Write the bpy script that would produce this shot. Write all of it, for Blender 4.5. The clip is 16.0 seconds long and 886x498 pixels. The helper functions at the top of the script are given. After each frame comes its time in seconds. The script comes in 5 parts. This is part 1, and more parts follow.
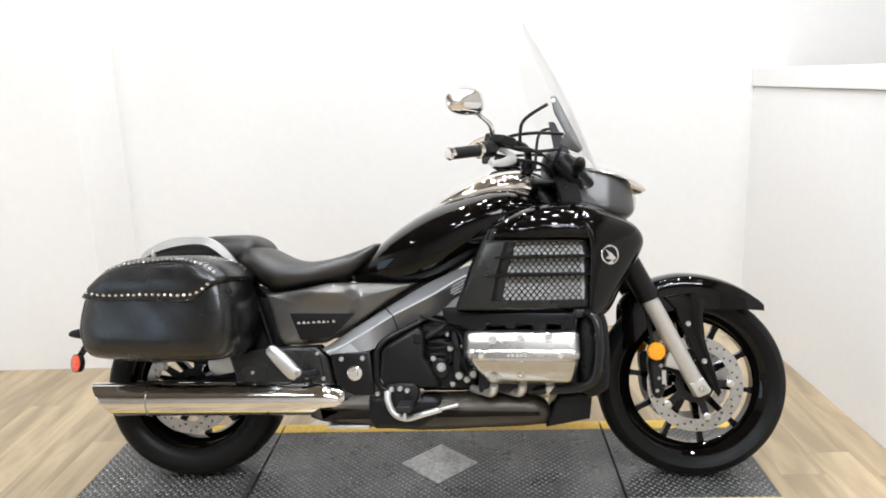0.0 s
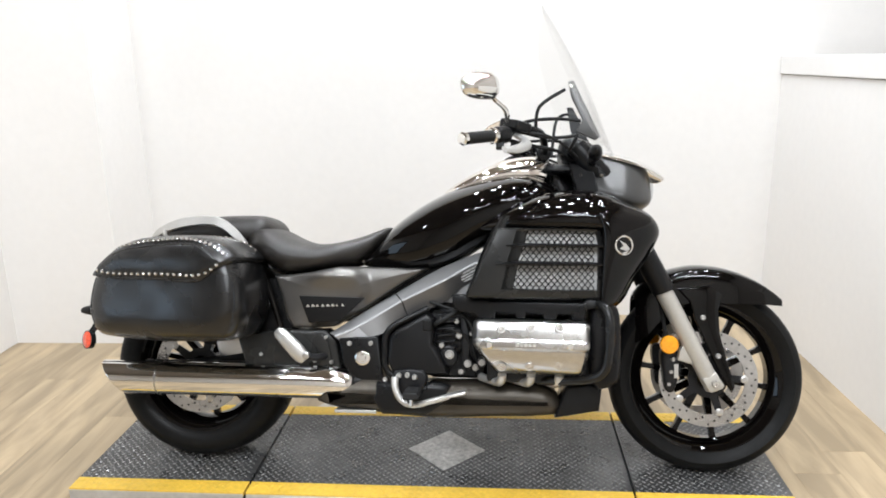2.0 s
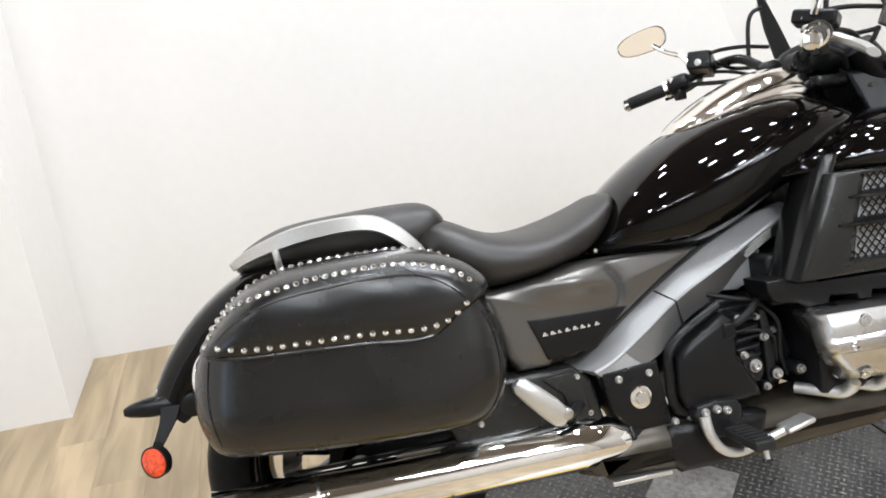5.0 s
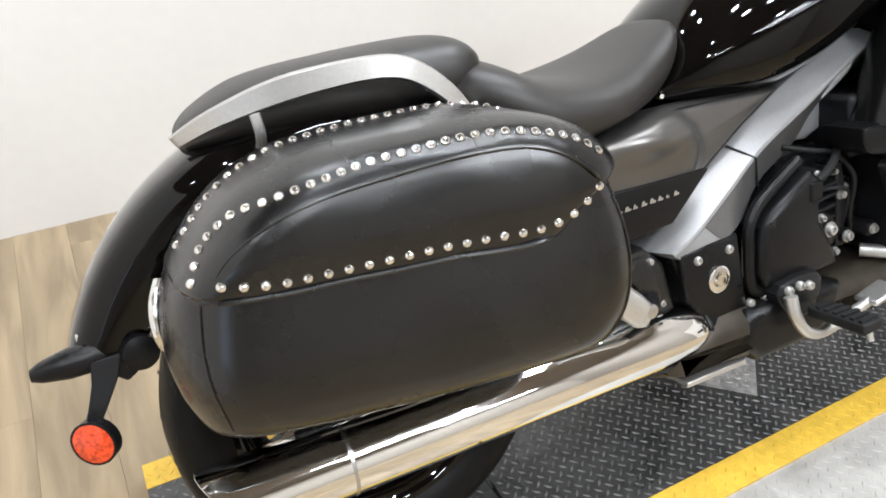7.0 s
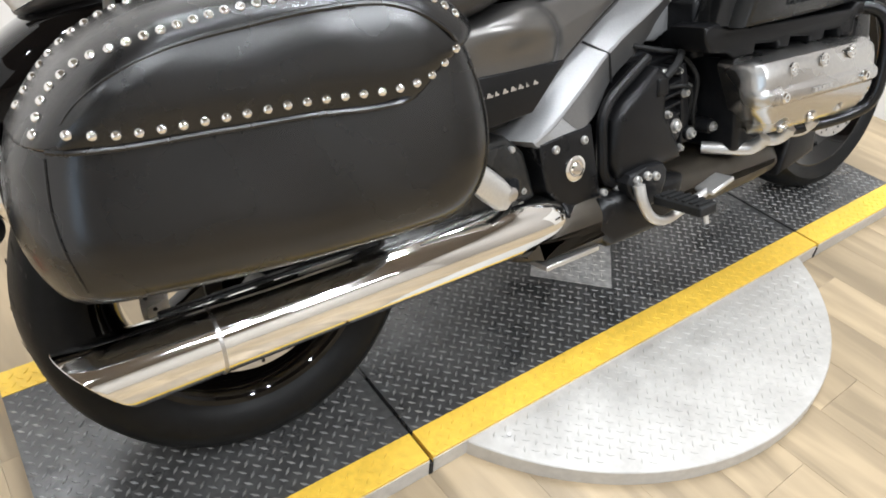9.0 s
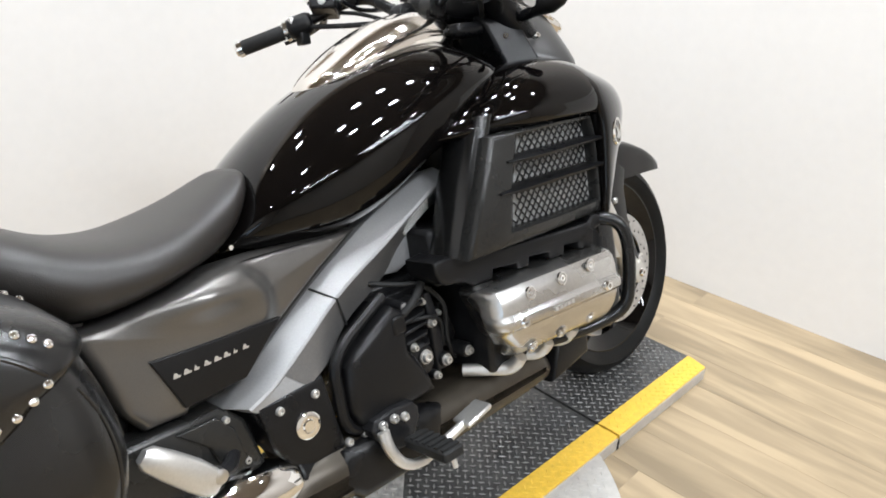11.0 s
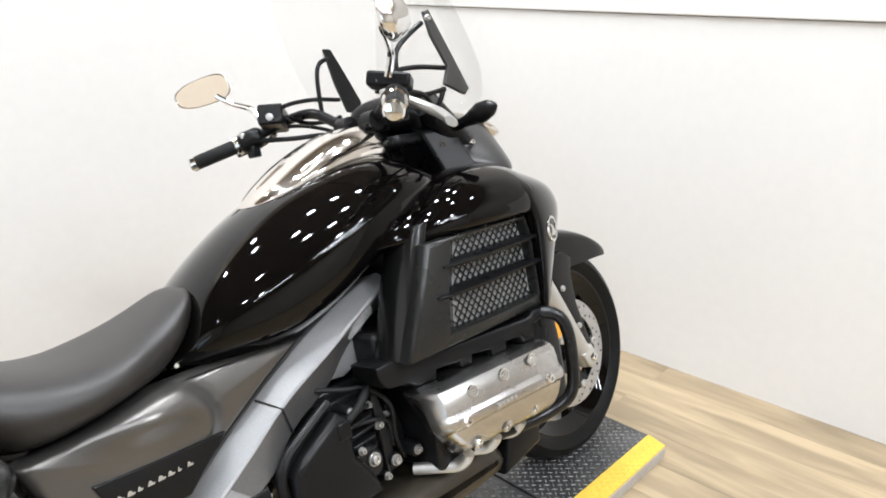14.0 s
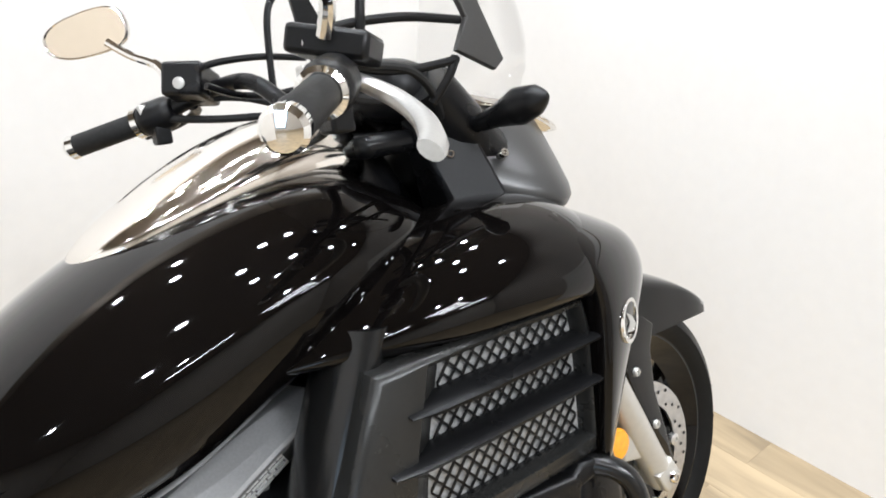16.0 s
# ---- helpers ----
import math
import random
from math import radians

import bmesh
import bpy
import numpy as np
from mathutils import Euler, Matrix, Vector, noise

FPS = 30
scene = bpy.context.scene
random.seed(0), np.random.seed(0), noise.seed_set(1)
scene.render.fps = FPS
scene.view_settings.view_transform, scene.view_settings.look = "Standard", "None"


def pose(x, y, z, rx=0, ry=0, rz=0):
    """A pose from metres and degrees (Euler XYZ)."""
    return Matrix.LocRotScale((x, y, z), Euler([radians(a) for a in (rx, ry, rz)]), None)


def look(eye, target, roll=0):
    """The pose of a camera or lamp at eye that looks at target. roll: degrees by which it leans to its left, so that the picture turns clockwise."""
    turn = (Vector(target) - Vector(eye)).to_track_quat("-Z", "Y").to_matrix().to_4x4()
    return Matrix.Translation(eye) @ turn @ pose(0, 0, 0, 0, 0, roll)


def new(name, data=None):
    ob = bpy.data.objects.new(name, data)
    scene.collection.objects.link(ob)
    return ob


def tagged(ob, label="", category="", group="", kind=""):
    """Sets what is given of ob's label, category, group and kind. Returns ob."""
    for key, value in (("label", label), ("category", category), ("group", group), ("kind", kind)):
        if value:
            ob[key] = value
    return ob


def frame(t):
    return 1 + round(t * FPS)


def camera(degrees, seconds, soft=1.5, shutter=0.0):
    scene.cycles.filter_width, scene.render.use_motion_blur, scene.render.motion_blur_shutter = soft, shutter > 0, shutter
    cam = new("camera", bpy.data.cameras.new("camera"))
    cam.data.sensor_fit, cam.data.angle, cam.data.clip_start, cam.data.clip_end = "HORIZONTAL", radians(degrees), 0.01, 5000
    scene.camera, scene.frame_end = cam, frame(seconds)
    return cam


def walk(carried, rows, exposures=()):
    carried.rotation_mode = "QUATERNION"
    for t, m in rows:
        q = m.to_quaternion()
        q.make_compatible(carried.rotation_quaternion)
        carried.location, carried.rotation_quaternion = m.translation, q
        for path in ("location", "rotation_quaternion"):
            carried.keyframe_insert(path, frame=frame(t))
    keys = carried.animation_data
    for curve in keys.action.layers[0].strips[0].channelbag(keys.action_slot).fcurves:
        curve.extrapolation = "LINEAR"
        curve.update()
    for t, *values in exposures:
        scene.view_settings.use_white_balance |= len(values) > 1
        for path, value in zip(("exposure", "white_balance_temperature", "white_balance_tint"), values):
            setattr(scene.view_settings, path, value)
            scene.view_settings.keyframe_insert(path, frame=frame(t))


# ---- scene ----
cam = camera(62.6, 16.0, soft=1.8)
PATH = [
    (0, (0.912, -2.255, 1.333), (0.862, -0.309, 0.875), -2.0),
    (0.5, (0.901, -2.261, 1.322), (0.862, -0.313, 0.873), -1.9),
    (1, (0.897, -2.256, 1.338), (0.866, -0.308, 0.885), -2.4),
    (1.5, (0.924, -2.244, 1.354), (0.884, -0.297, 0.897), -3.3),
    (2, (0.943, -2.220, 1.339), (0.834, -0.288, 0.833), -1.0),
    (2.5, (0.813, -2.168, 1.358), (0.684, -0.231, 0.878), -2.2),
    (3, (0.621, -2.124, 1.351), (0.504, -0.204, 0.802), -4.5),
    (3.5, (0.521, -1.969, 1.284), (0.378, -0.050, 0.738), -7.3),
    (4, (0.332, -1.691, 1.333), (0.289, 0.231, 0.782), -9.5),
    (4.2, (0.213, -1.618, 1.278), (0.267, 0.296, 0.702), -9.1),
    (6.3, (-0.331, -0.739, 1.251), (0.533, 0.834, 0.369), -1.8),
    (6.5, (-0.327, -0.725, 1.220), (0.544, 0.818, 0.292), -2.6),
    (7, (-0.333, -0.734, 1.145), (0.465, 0.740, 0.054), -1.1),
    (7.5, (-0.348, -0.732, 1.085), (0.438, 0.635, -0.145), -0.4),
    (8, (-0.378, -0.741, 1.054), (0.406, 0.589, -0.217), 0.8),
    (8.5, (-0.406, -0.756, 1.048), (0.403, 0.555, -0.227), 1.7),
    (9, (-0.352, -0.808, 1.079), (0.673, 0.416, -0.127), 4.8),
    (9.5, (-0.234, -0.807, 1.104), (0.775, 0.479, -0.048), 1.8),
    (10, (-0.091, -0.823, 1.138), (0.977, 0.457, 0.034), 0.7),
    (10.2, (-0.065, -0.836, 1.148), (1.081, 0.417, 0.091), 1.5),
    (12.3, (-0.005, -0.946, 1.320), (1.397, 0.303, 0.633), 1.9),
    (12.5, (-0.010, -0.953, 1.314), (1.393, 0.296, 0.628), 1.8),
    (13, (-0.001, -0.970, 1.315), (1.432, 0.248, 0.636), 2.2),
    (13.5, (0.007, -0.979, 1.306), (1.459, 0.201, 0.600), 2.3),
    (14, (0.012, -0.972, 1.309), (1.424, 0.274, 0.634), 0.9),
    (14.5, (0.079, -0.968, 1.289), (1.486, 0.251, 0.558), -1.5),
    (15, (0.225, -0.952, 1.283), (1.549, 0.348, 0.538), 3.4),
    (15.5, (0.422, -0.761, 1.264), (1.774, 0.518, 0.531), 2.0),
    (16, (0.622, -0.543, 1.263), (1.860, 0.781, 0.418), 3.4),
]
walk(cam, [(t, look(eye, target, roll)) for t, eye, target, roll in PATH], [(0, -0.04), (4.2, -0.05), (6.5, 0.04), (10, 0.05), (12.5, -0.07), (13.2, -0.02), (14, 0.0), (15, 0.07), (16, 0.12)])

# ---------------------------------------------------------------- light
world = bpy.data.worlds.new("showroom_dusk")
world.use_nodes = True
world.node_tree.nodes["Background"].inputs[0].default_value = (0.8, 0.82, 0.85, 1)
world.node_tree.nodes["Background"].inputs[1].default_value = 0.15
scene.world = world
scene.view_settings.exposure = 0.0

FLOOR_Z = -0.041
CEIL_Z = 4.0
ROOM = dict(x0=-1.45, x1=2.44, y0=-6.4, y1=1.61)


def lamp(name, place, size, watts, shape="DISK", size_y=None, turn=0.0):
    data = bpy.data.lights.new(name, "AREA")
    data.shape, data.size, data.energy = shape, size, watts
    if size_y:
        data.size_y = size_y
    data.color = (0.92, 0.97, 1.03)
    ob = new(name, data)
    ob.matrix_world = pose(*place, 0, 0, turn)
    return ob


# ---------------------------------------------------------------- materials
def material(name, base, rough=0.5, metal=0.0, coat=0.0, grain=0.0, scale=40.0, bump=0.0, bump_scale=200.0, mottle=0.0, mottle_scale=3.0, spec=0.5, rand=0.0, rough_var=0.0):
    mat = bpy.data.materials.new(name)
    mat.use_nodes = True
    nt = mat.node_tree
    b = nt.nodes["Principled BSDF"]
    b.inputs["Roughness"].default_value = rough
    b.inputs["Metallic"].default_value = metal
    b.inputs["Coat Weight"].default_value = coat
    b.inputs["Coat Roughness"].default_value = 0.012
    b.inputs["Coat IOR"].default_value = 1.32
    b.inputs["Specular IOR Level"].default_value = spec
    b.inputs["Base Color"].default_value = (*base, 1)
    tc = nt.nodes.new("ShaderNodeTexCoord")
    if grain or mottle or rand:
        mix = nt.nodes.new("ShaderNodeMix")
        mix.data_type = "RGBA"
        mix.blend_type = "MULTIPLY"
        mix.inputs[0].default_value = 1.0
        mix.inputs[6].default_value = (*base, 1)
        value = None
        for amount, sc in ((grain, scale), (mottle, mottle_scale)):
            if not amount:
                continue
            n = nt.nodes.new("ShaderNodeTexNoise")
            n.inputs["Scale"].default_value = sc
            n.inputs["Detail"].default_value = 5
            nt.links.new(tc.outputs["Object"], n.inputs["Vector"])
            m = nt.nodes.new("ShaderNodeMapRange")
            m.inputs[1].default_value, m.inputs[2].default_value = 0.3, 0.7
            m.inputs[3].default_value, m.inputs[4].default_value = 1 - amount, 1 + amount
            nt.links.new(n.outputs["Fac"], m.inputs[0])
            if value is None:
                value = m.outputs[0]
            else:
                mu = nt.nodes.new("ShaderNodeMath")
                mu.operation = "MULTIPLY"
                nt.links.new(value, mu.inputs[0])
                nt.links.new(m.outputs[0], mu.inputs[1])
                value = mu.outputs[0]
        if rand:
            info = nt.nodes.new("ShaderNodeObjectInfo")
            m = nt.nodes.new("ShaderNodeMapRange")
            m.inputs[3].default_value, m.inputs[4].default_value = 1 - rand, 1 + rand
            nt.links.new(info.outputs["Random"], m.inputs[0])
            if value is None:
                value = m.outputs[0]
            else:
                mu = nt.nodes.new("ShaderNodeMath")
                mu.operation = "MULTIPLY"
                nt.links.new(value, mu.inputs[0])
                nt.links.new(m.outputs[0], mu.inputs[1])
                value = mu.outputs[0]
        nt.links.new(value, mix.inputs[7])
        nt.links.new(mix.outputs[2], b.inputs["Base Color"])
    if rough_var:
        n = nt.nodes.new("ShaderNodeTexNoise")
        n.inputs["Scale"].default_value = 9
        n.inputs["Detail"].default_value = 6
        nt.links.new(tc.outputs["Object"], n.inputs["Vector"])
        m = nt.nodes.new("ShaderNodeMapRange")
        m.inputs[1].default_value, m.inputs[2].default_value = 0.3, 0.7
        m.inputs[3].default_value, m.inputs[4].default_value = max(0.0, rough - rough_var), rough + rough_var
        nt.links.new(n.outputs["Fac"], m.inputs[0])
        nt.links.new(m.outputs[0], b.inputs["Roughness"])
    if bump:
        n = nt.nodes.new("ShaderNodeTexNoise")
        n.inputs["Scale"].default_value = bump_scale
        n.inputs["Detail"].default_value = 4
        nt.links.new(tc.outputs["Object"], n.inputs["Vector"])
        bp = nt.nodes.new("ShaderNodeBump")
        bp.inputs["Strength"].default_value = bump
        bp.inputs["Distance"].default_value = 0.002
        nt.links.new(n.outputs["Fac"], bp.inputs["Height"])
        nt.links.new(bp.outputs[0], b.inputs["Normal"])
    return mat


def wood_material():
    """Pale oak vinyl plank: long grain along y, its shift and tone by piece."""
    mat = bpy.data.materials.new("oak_plank")
    mat.use_nodes = True
    nt = mat.node_tree
    b = nt.nodes["Principled BSDF"]
    tc = nt.nodes.new("ShaderNodeTexCoord")
    info = nt.nodes.new("ShaderNodeObjectInfo")
    add = nt.nodes.new("ShaderNodeVectorMath")
    add.operation = "MULTIPLY_ADD"
    add.inputs[1].default_value = (37.0, 19.0, 3.0)
    nt.links.new(info.outputs["Random"], add.inputs[0])
    nt.links.new(tc.outputs["Object"], add.inputs[2])
    values = []
    for scale, detail in (((38, 3.2, 1), 7), ((260, 9.0, 1), 3), ((15, 2.0, 1), 4)):
        mp = nt.nodes.new("ShaderNodeMapping")
        mp.inputs["Scale"].default_value = scale
        nt.links.new(add.outputs[0], mp.inputs["Vector"])
        n = nt.nodes.new("ShaderNodeTexNoise")
        n.inputs["Scale"].default_value = 1.0
        n.inputs["Detail"].default_value = detail
        n.inputs["Distortion"].default_value = 0.6
        nt.links.new(mp.outputs[0], n.inputs["Vector"])
        values.append(n.outputs["Fac"])
    ramp = nt.nodes.new("ShaderNodeValToRGB")
    ramp.color_ramp.elements[0].position, ramp.color_ramp.elements[0].color = 0.40, (0.100, 0.071, 0.041, 1)
    ramp.color_ramp.elements[1].position, ramp.color_ramp.elements[1].color = 0.60, (0.335, 0.256, 0.160, 1)
    e = ramp.color_ramp.elements.new(0.5)
    e.color = (0.205, 0.150, 0.087, 1)
    mixv = nt.nodes.new("ShaderNodeMath")
    mixv.operation = "MULTIPLY_ADD"
    mixv.inputs[1].default_value = 0.35
    nt.links.new(values[1], mixv.inputs[0])
    m2 = nt.nodes.new("ShaderNodeMath")
    m2.operation = "MULTIPLY_ADD"
    m2.inputs[1].default_value = 0.65
    nt.links.new(values[0], m2.inputs[0])
    nt.links.new(mixv.outputs[0], m2.inputs[2])
    nt.links.new(m2.outputs[0], ramp.inputs[0])
    tone = nt.nodes.new("ShaderNodeMapRange")
    tone.inputs[3].default_value, tone.inputs[4].default_value = 0.93, 1.07
    nt.links.new(info.outputs["Random"], tone.inputs[0])
    patch = nt.nodes.new("ShaderNodeMapRange")
    patch.inputs[1].default_value, patch.inputs[2].default_value = 0.36, 0.64
    patch.inputs[3].default_value, patch.inputs[4].default_value = 0.76, 1.24
    nt.links.new(values[2], patch.inputs[0])
    mm = nt.nodes.new("ShaderNodeMath")
    mm.operation = "MULTIPLY"
    nt.links.new(tone.outputs[0], mm.inputs[0])
    nt.links.new(patch.outputs[0], mm.inputs[1])
    mul = nt.nodes.new("ShaderNodeMix")
    mul.data_type, mul.blend_type = "RGBA", "MULTIPLY"
    mul.inputs[0].default_value = 1.0
    nt.links.new(ramp.outputs[0], mul.inputs[6])
    nt.links.new(mm.outputs[0], mul.inputs[7])
    nt.links.new(mul.outputs[2], b.inputs["Base Color"])
    b.inputs["Roughness"].default_value = 0.38
    bp = nt.nodes.new("ShaderNodeBump")
    bp.inputs["Strength"].default_value = 0.25
    bp.inputs["Distance"].default_value = 0.001
    nt.links.new(values[1], bp.inputs["Height"])
    nt.links.new(bp.outputs[0], b.inputs["Normal"])
    return mat


def glass_material(name, tint=(1, 1, 1), rough=0.0, alpha=0.12):
    """Thin clear sheet: mostly lets light through, with a glossy face."""
    mat = bpy.data.materials.new(name)
    mat.use_nodes = True
    nt = mat.node_tree
    nt.nodes.remove(nt.nodes["Principled BSDF"])
    out = nt.nodes["Material Output"]
    tr = nt.nodes.new("ShaderNodeBsdfTransparent")
    tr.inputs[0].default_value = (*tint, 1)
    gl = nt.nodes.new("ShaderNodeBsdfGlossy")
    gl.inputs["Roughness"].default_value = rough
    lw = nt.nodes.new("ShaderNodeLayerWeight")
    lw.inputs[0].default_value = 0.5
    pw = nt.nodes.new("ShaderNodeMath")
    pw.operation = "POWER"
    pw.inputs[1].default_value = 4.0
    nt.links.new(lw.outputs["Facing"], pw.inputs[0])
    fr = nt.nodes.new("ShaderNodeMath")
    fr.operation = "MULTIPLY_ADD"
    fr.inputs[1].default_value, fr.inputs[2].default_value = 0.35, 0.02
    nt.links.new(pw.outputs[0], fr.inputs[0])
    mx = nt.nodes.new("ShaderNodeMixShader")
    nt.links.new(fr.outputs[0], mx.inputs[0])
    nt.links.new(tr.outputs[0], mx.inputs[1])
    nt.links.new(gl.outputs[0], mx.inputs[2])
    nt.links.new(mx.outputs[0], out.inputs[0])
    return mat


M_GLOSS = material("black_gloss_paint", (0.0022, 0.0018, 0.0017), 0.05, 0.0, coat=1.0, mottle=0.3, mottle_scale=6, spec=0.05)
M_SATIN = material("dark_silver_paint", (0.130, 0.124, 0.117), 0.28, 0.65, grain=0.05, scale=500, mottle=0.08, mottle_scale=7)
M_COWL = material("grey_cowl_paint", (0.055, 0.054, 0.053), 0.33, 0.3, grain=0.05, scale=400, mottle=0.06, mottle_scale=7)
M_FRAME = material("grey_cast_frame_paint", (0.28, 0.28, 0.282), 0.36, 0.3, grain=0.06, scale=300, bump=0.05, bump_scale=350)
# The frame's grey again, darkened to hold the shade of the spar sides.
M_SPAR_SHADE = material("frame_paint_shaded", (0.14, 0.136, 0.132), 0.34, 0.5, grain=0.08, scale=300, bump=0.05, bump_scale=350)
M_PLASTIC = material("black_moulded_plastic", (0.0055, 0.0055, 0.006), 0.31, 0.0, grain=0.15, scale=220, bump=0.15, bump_scale=700, rough_var=0.08, spec=0.25)
M_ENGINE = material("black_engine_paint", (0.011, 0.011, 0.012), 0.36, 0.1, grain=0.2, scale=90, bump=0.2, bump_scale=260, rough_var=0.1, spec=0.28)
M_CHROME = material("chrome", (0.82, 0.81, 0.79), 0.05, 1.0, rough_var=0.03)
M_ALU = material("polished_aluminium", (0.54, 0.53, 0.515), 0.26, 1.0, grain=0.05, scale=120, rough_var=0.06)
M_CASTALU = material("silver_cast_metal", (0.58, 0.57, 0.55), 0.36, 0.8, grain=0.05, scale=200, bump=0.05, bump_scale=400)
M_FORK = material("grey_fork_enamel", (0.46, 0.44, 0.40), 0.3, 0.35, grain=0.03, scale=90)
M_STEEL = material("brake_disc_steel", (0.52, 0.51, 0.50), 0.3, 1.0, grain=0.1, scale=60, rough_var=0.08)
M_MESH = material("silver_radiator_fins", (0.42, 0.42, 0.415), 0.45, 0.4, grain=0.25, scale=160)
M_GRILLE = material("grille_frame_plastic", (0.014, 0.014, 0.0135), 0.26, 0.0, grain=0.12, scale=220, bump=0.1, bump_scale=600, rough_var=0.08, spec=0.4)
M_GUARD = material("black_guard_enamel", (0.006, 0.006, 0.006), 0.22, 0.0, rough_var=0.06, spec=0.4)
M_TYRE = material("tyre_rubber", (0.0055, 0.0055, 0.0055), 0.45, 0.0, grain=0.2, scale=70, bump=0.15, bump_scale=300, rough_var=0.1, spec=0.14)
M_RUBBER = material("black_rubber", (0.014, 0.014, 0.014), 0.6, 0.0, grain=0.2, scale=150, bump=0.2, bump_scale=500, spec=0.24)
M_LEATHER = material("black_saddle_leather", (0.0045, 0.0044, 0.0046), 0.26, 0.0, grain=0.15, scale=60, bump=0.06, bump_scale=420, mottle=0.25, mottle_scale=8, rough_var=0.05, spec=0.60)
M_SEAT = material("seat_vinyl", (0.014, 0.012, 0.0105), 0.40, 0.0, grain=0.12, scale=120, bump=0.3, bump_scale=600, mottle=0.15, mottle_scale=10, spec=0.6)
M_PIPE = material("darkened_exhaust_steel", (0.050, 0.042, 0.032), 0.42, 0.5, grain=0.15, scale=30, rough_var=0.1)
M_AMBER = material("amber_lens", (0.85, 0.33, 0.01), 0.15, 0.0, coat=0.6, grain=0.15, scale=90)
M_RED = material("red_reflector_lens", (0.70, 0.06, 0.012), 0.16, 0.0, coat=0.6, grain=0.5, scale=160)
M_WHITE = material("white_print", (0.75, 0.75, 0.74), 0.5)
# Beige tint paints the warm room reflection into the mirror's colour.
M_MIRROR_BEIGE = material("mirror_glass", (0.80, 0.71, 0.59), 0.01, 1.0)
M_CONSOLE = material("tank_trim_chrome", (0.86, 0.82, 0.77), 0.09, 1.0, rough_var=0.03)
M_WALL = material("white_wall_paint", (0.755, 0.738, 0.718), 0.7, 0.0, grain=0.012, scale=25, bump=0.06, bump_scale=150, mottle=0.02, mottle_scale=1.1)
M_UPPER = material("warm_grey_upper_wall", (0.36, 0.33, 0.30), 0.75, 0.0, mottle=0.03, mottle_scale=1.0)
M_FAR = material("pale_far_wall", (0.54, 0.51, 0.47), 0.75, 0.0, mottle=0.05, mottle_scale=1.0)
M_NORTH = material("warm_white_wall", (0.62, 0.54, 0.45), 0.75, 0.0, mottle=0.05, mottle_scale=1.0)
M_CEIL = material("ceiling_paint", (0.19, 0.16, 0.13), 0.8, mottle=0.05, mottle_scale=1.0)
M_PLATE = material("black_tread_plate", (0.098, 0.097, 0.096), 0.32, 0.5, grain=0.25, scale=45, mottle=0.4, mottle_scale=5, bump=0.15, bump_scale=250, rough_var=0.12)
M_TREAD = material("worn_tread_bar", (0.27, 0.27, 0.266), 0.33, 0.6, grain=0.35, scale=25, mottle=0.35, mottle_scale=4, rough_var=0.1)
M_YELLOW = material("yellow_safety_paint", (0.74, 0.475, 0.060), 0.42, 0.0, grain=0.10, scale=60, mottle=0.08, mottle_scale=6, bump=0.1, bump_scale=200)
M_SILVER = material("bare_tread_steel", (0.50, 0.483, 0.455), 0.42, 0.3, grain=0.08, scale=60, mottle=0.07, mottle_scale=9, rough_var=0.1)
M_WORN = material("worn_steel_diamond", (0.46, 0.45, 0.435), 0.42, 0.35, grain=0.3, scale=60, mottle=0.2, mottle_scale=14)
M_JOINT = material("brown_joint", (0.27, 0.20, 0.115), 0.6)
M_DARK = material("dark_gap", (0.01, 0.01, 0.01), 0.8)
M_WOOD = wood_material()
M_SHIELD = glass_material("clear_acrylic", (0.988, 0.988, 0.986))
M_LENS = glass_material("clear_lens", (0.85, 0.86, 0.87), 0.05)


# ---------------------------------------------------------------- mesh helpers
def mesh_from(name, verts, faces, mat, smooth=True):
    me = bpy.data.meshes.new(name)
    me.from_pydata([tuple(v) for v in verts], [], faces)
    me.validate()
    bm = bmesh.new()
    bm.from_mesh(me)
    bmesh.ops.recalc_face_normals(bm, faces=bm.faces)
    bm.to_mesh(me)
    bm.free()
    me.materials.append(mat)
    for p in me.polygons:
        p.use_smooth = smooth
    return me


def part(name, geo, mat, parent, label="", smooth=True, bevel=0.0, subdiv=0, sharp=35.0):
    """Links (verts, faces) as one mesh under a thing or a part."""
    me = geo if isinstance(geo, bpy.types.Mesh) else mesh_from(name, geo[0], geo[1], mat, smooth)
    ob = new(name, me)
    if parent is not None:
        ob.parent = parent
    if bevel:
        m = ob.modifiers.new("bevel", "BEVEL")
        m.width, m.segments, m.limit_method, m.angle_limit = bevel, 2, "ANGLE", radians(28)
    if subdiv:
        m = ob.modifiers.new("subsurf", "SUBSURF")
        m.levels = m.render_levels = subdiv
    if smooth and not subdiv and not isinstance(geo, bpy.types.Mesh):
        me.set_sharp_from_angle(angle=radians(sharp))
    if label:
        tagged(ob, label)
    return ob


def join(*geos):
    verts, faces = [], []
    for v, f in geos:
        n = len(verts)
        verts += [Vector(p) for p in v]
        faces += [tuple(i + n for i in q) for q in f]
    return verts, faces


def moved(geo, m):
    return [m @ Vector(p) for p in geo[0]], geo[1]



def box(x0, x1, y0, y1, z0, z1):
    v = [Vector((x, y, z)) for x in (x0, x1) for y in (y0, y1) for z in (z0, z1)]
    return v, [(0, 1, 3, 2), (4, 6, 7, 5), (0, 4, 5, 1), (2, 3, 7, 6), (0, 2, 6, 4), (1, 5, 7, 3)]


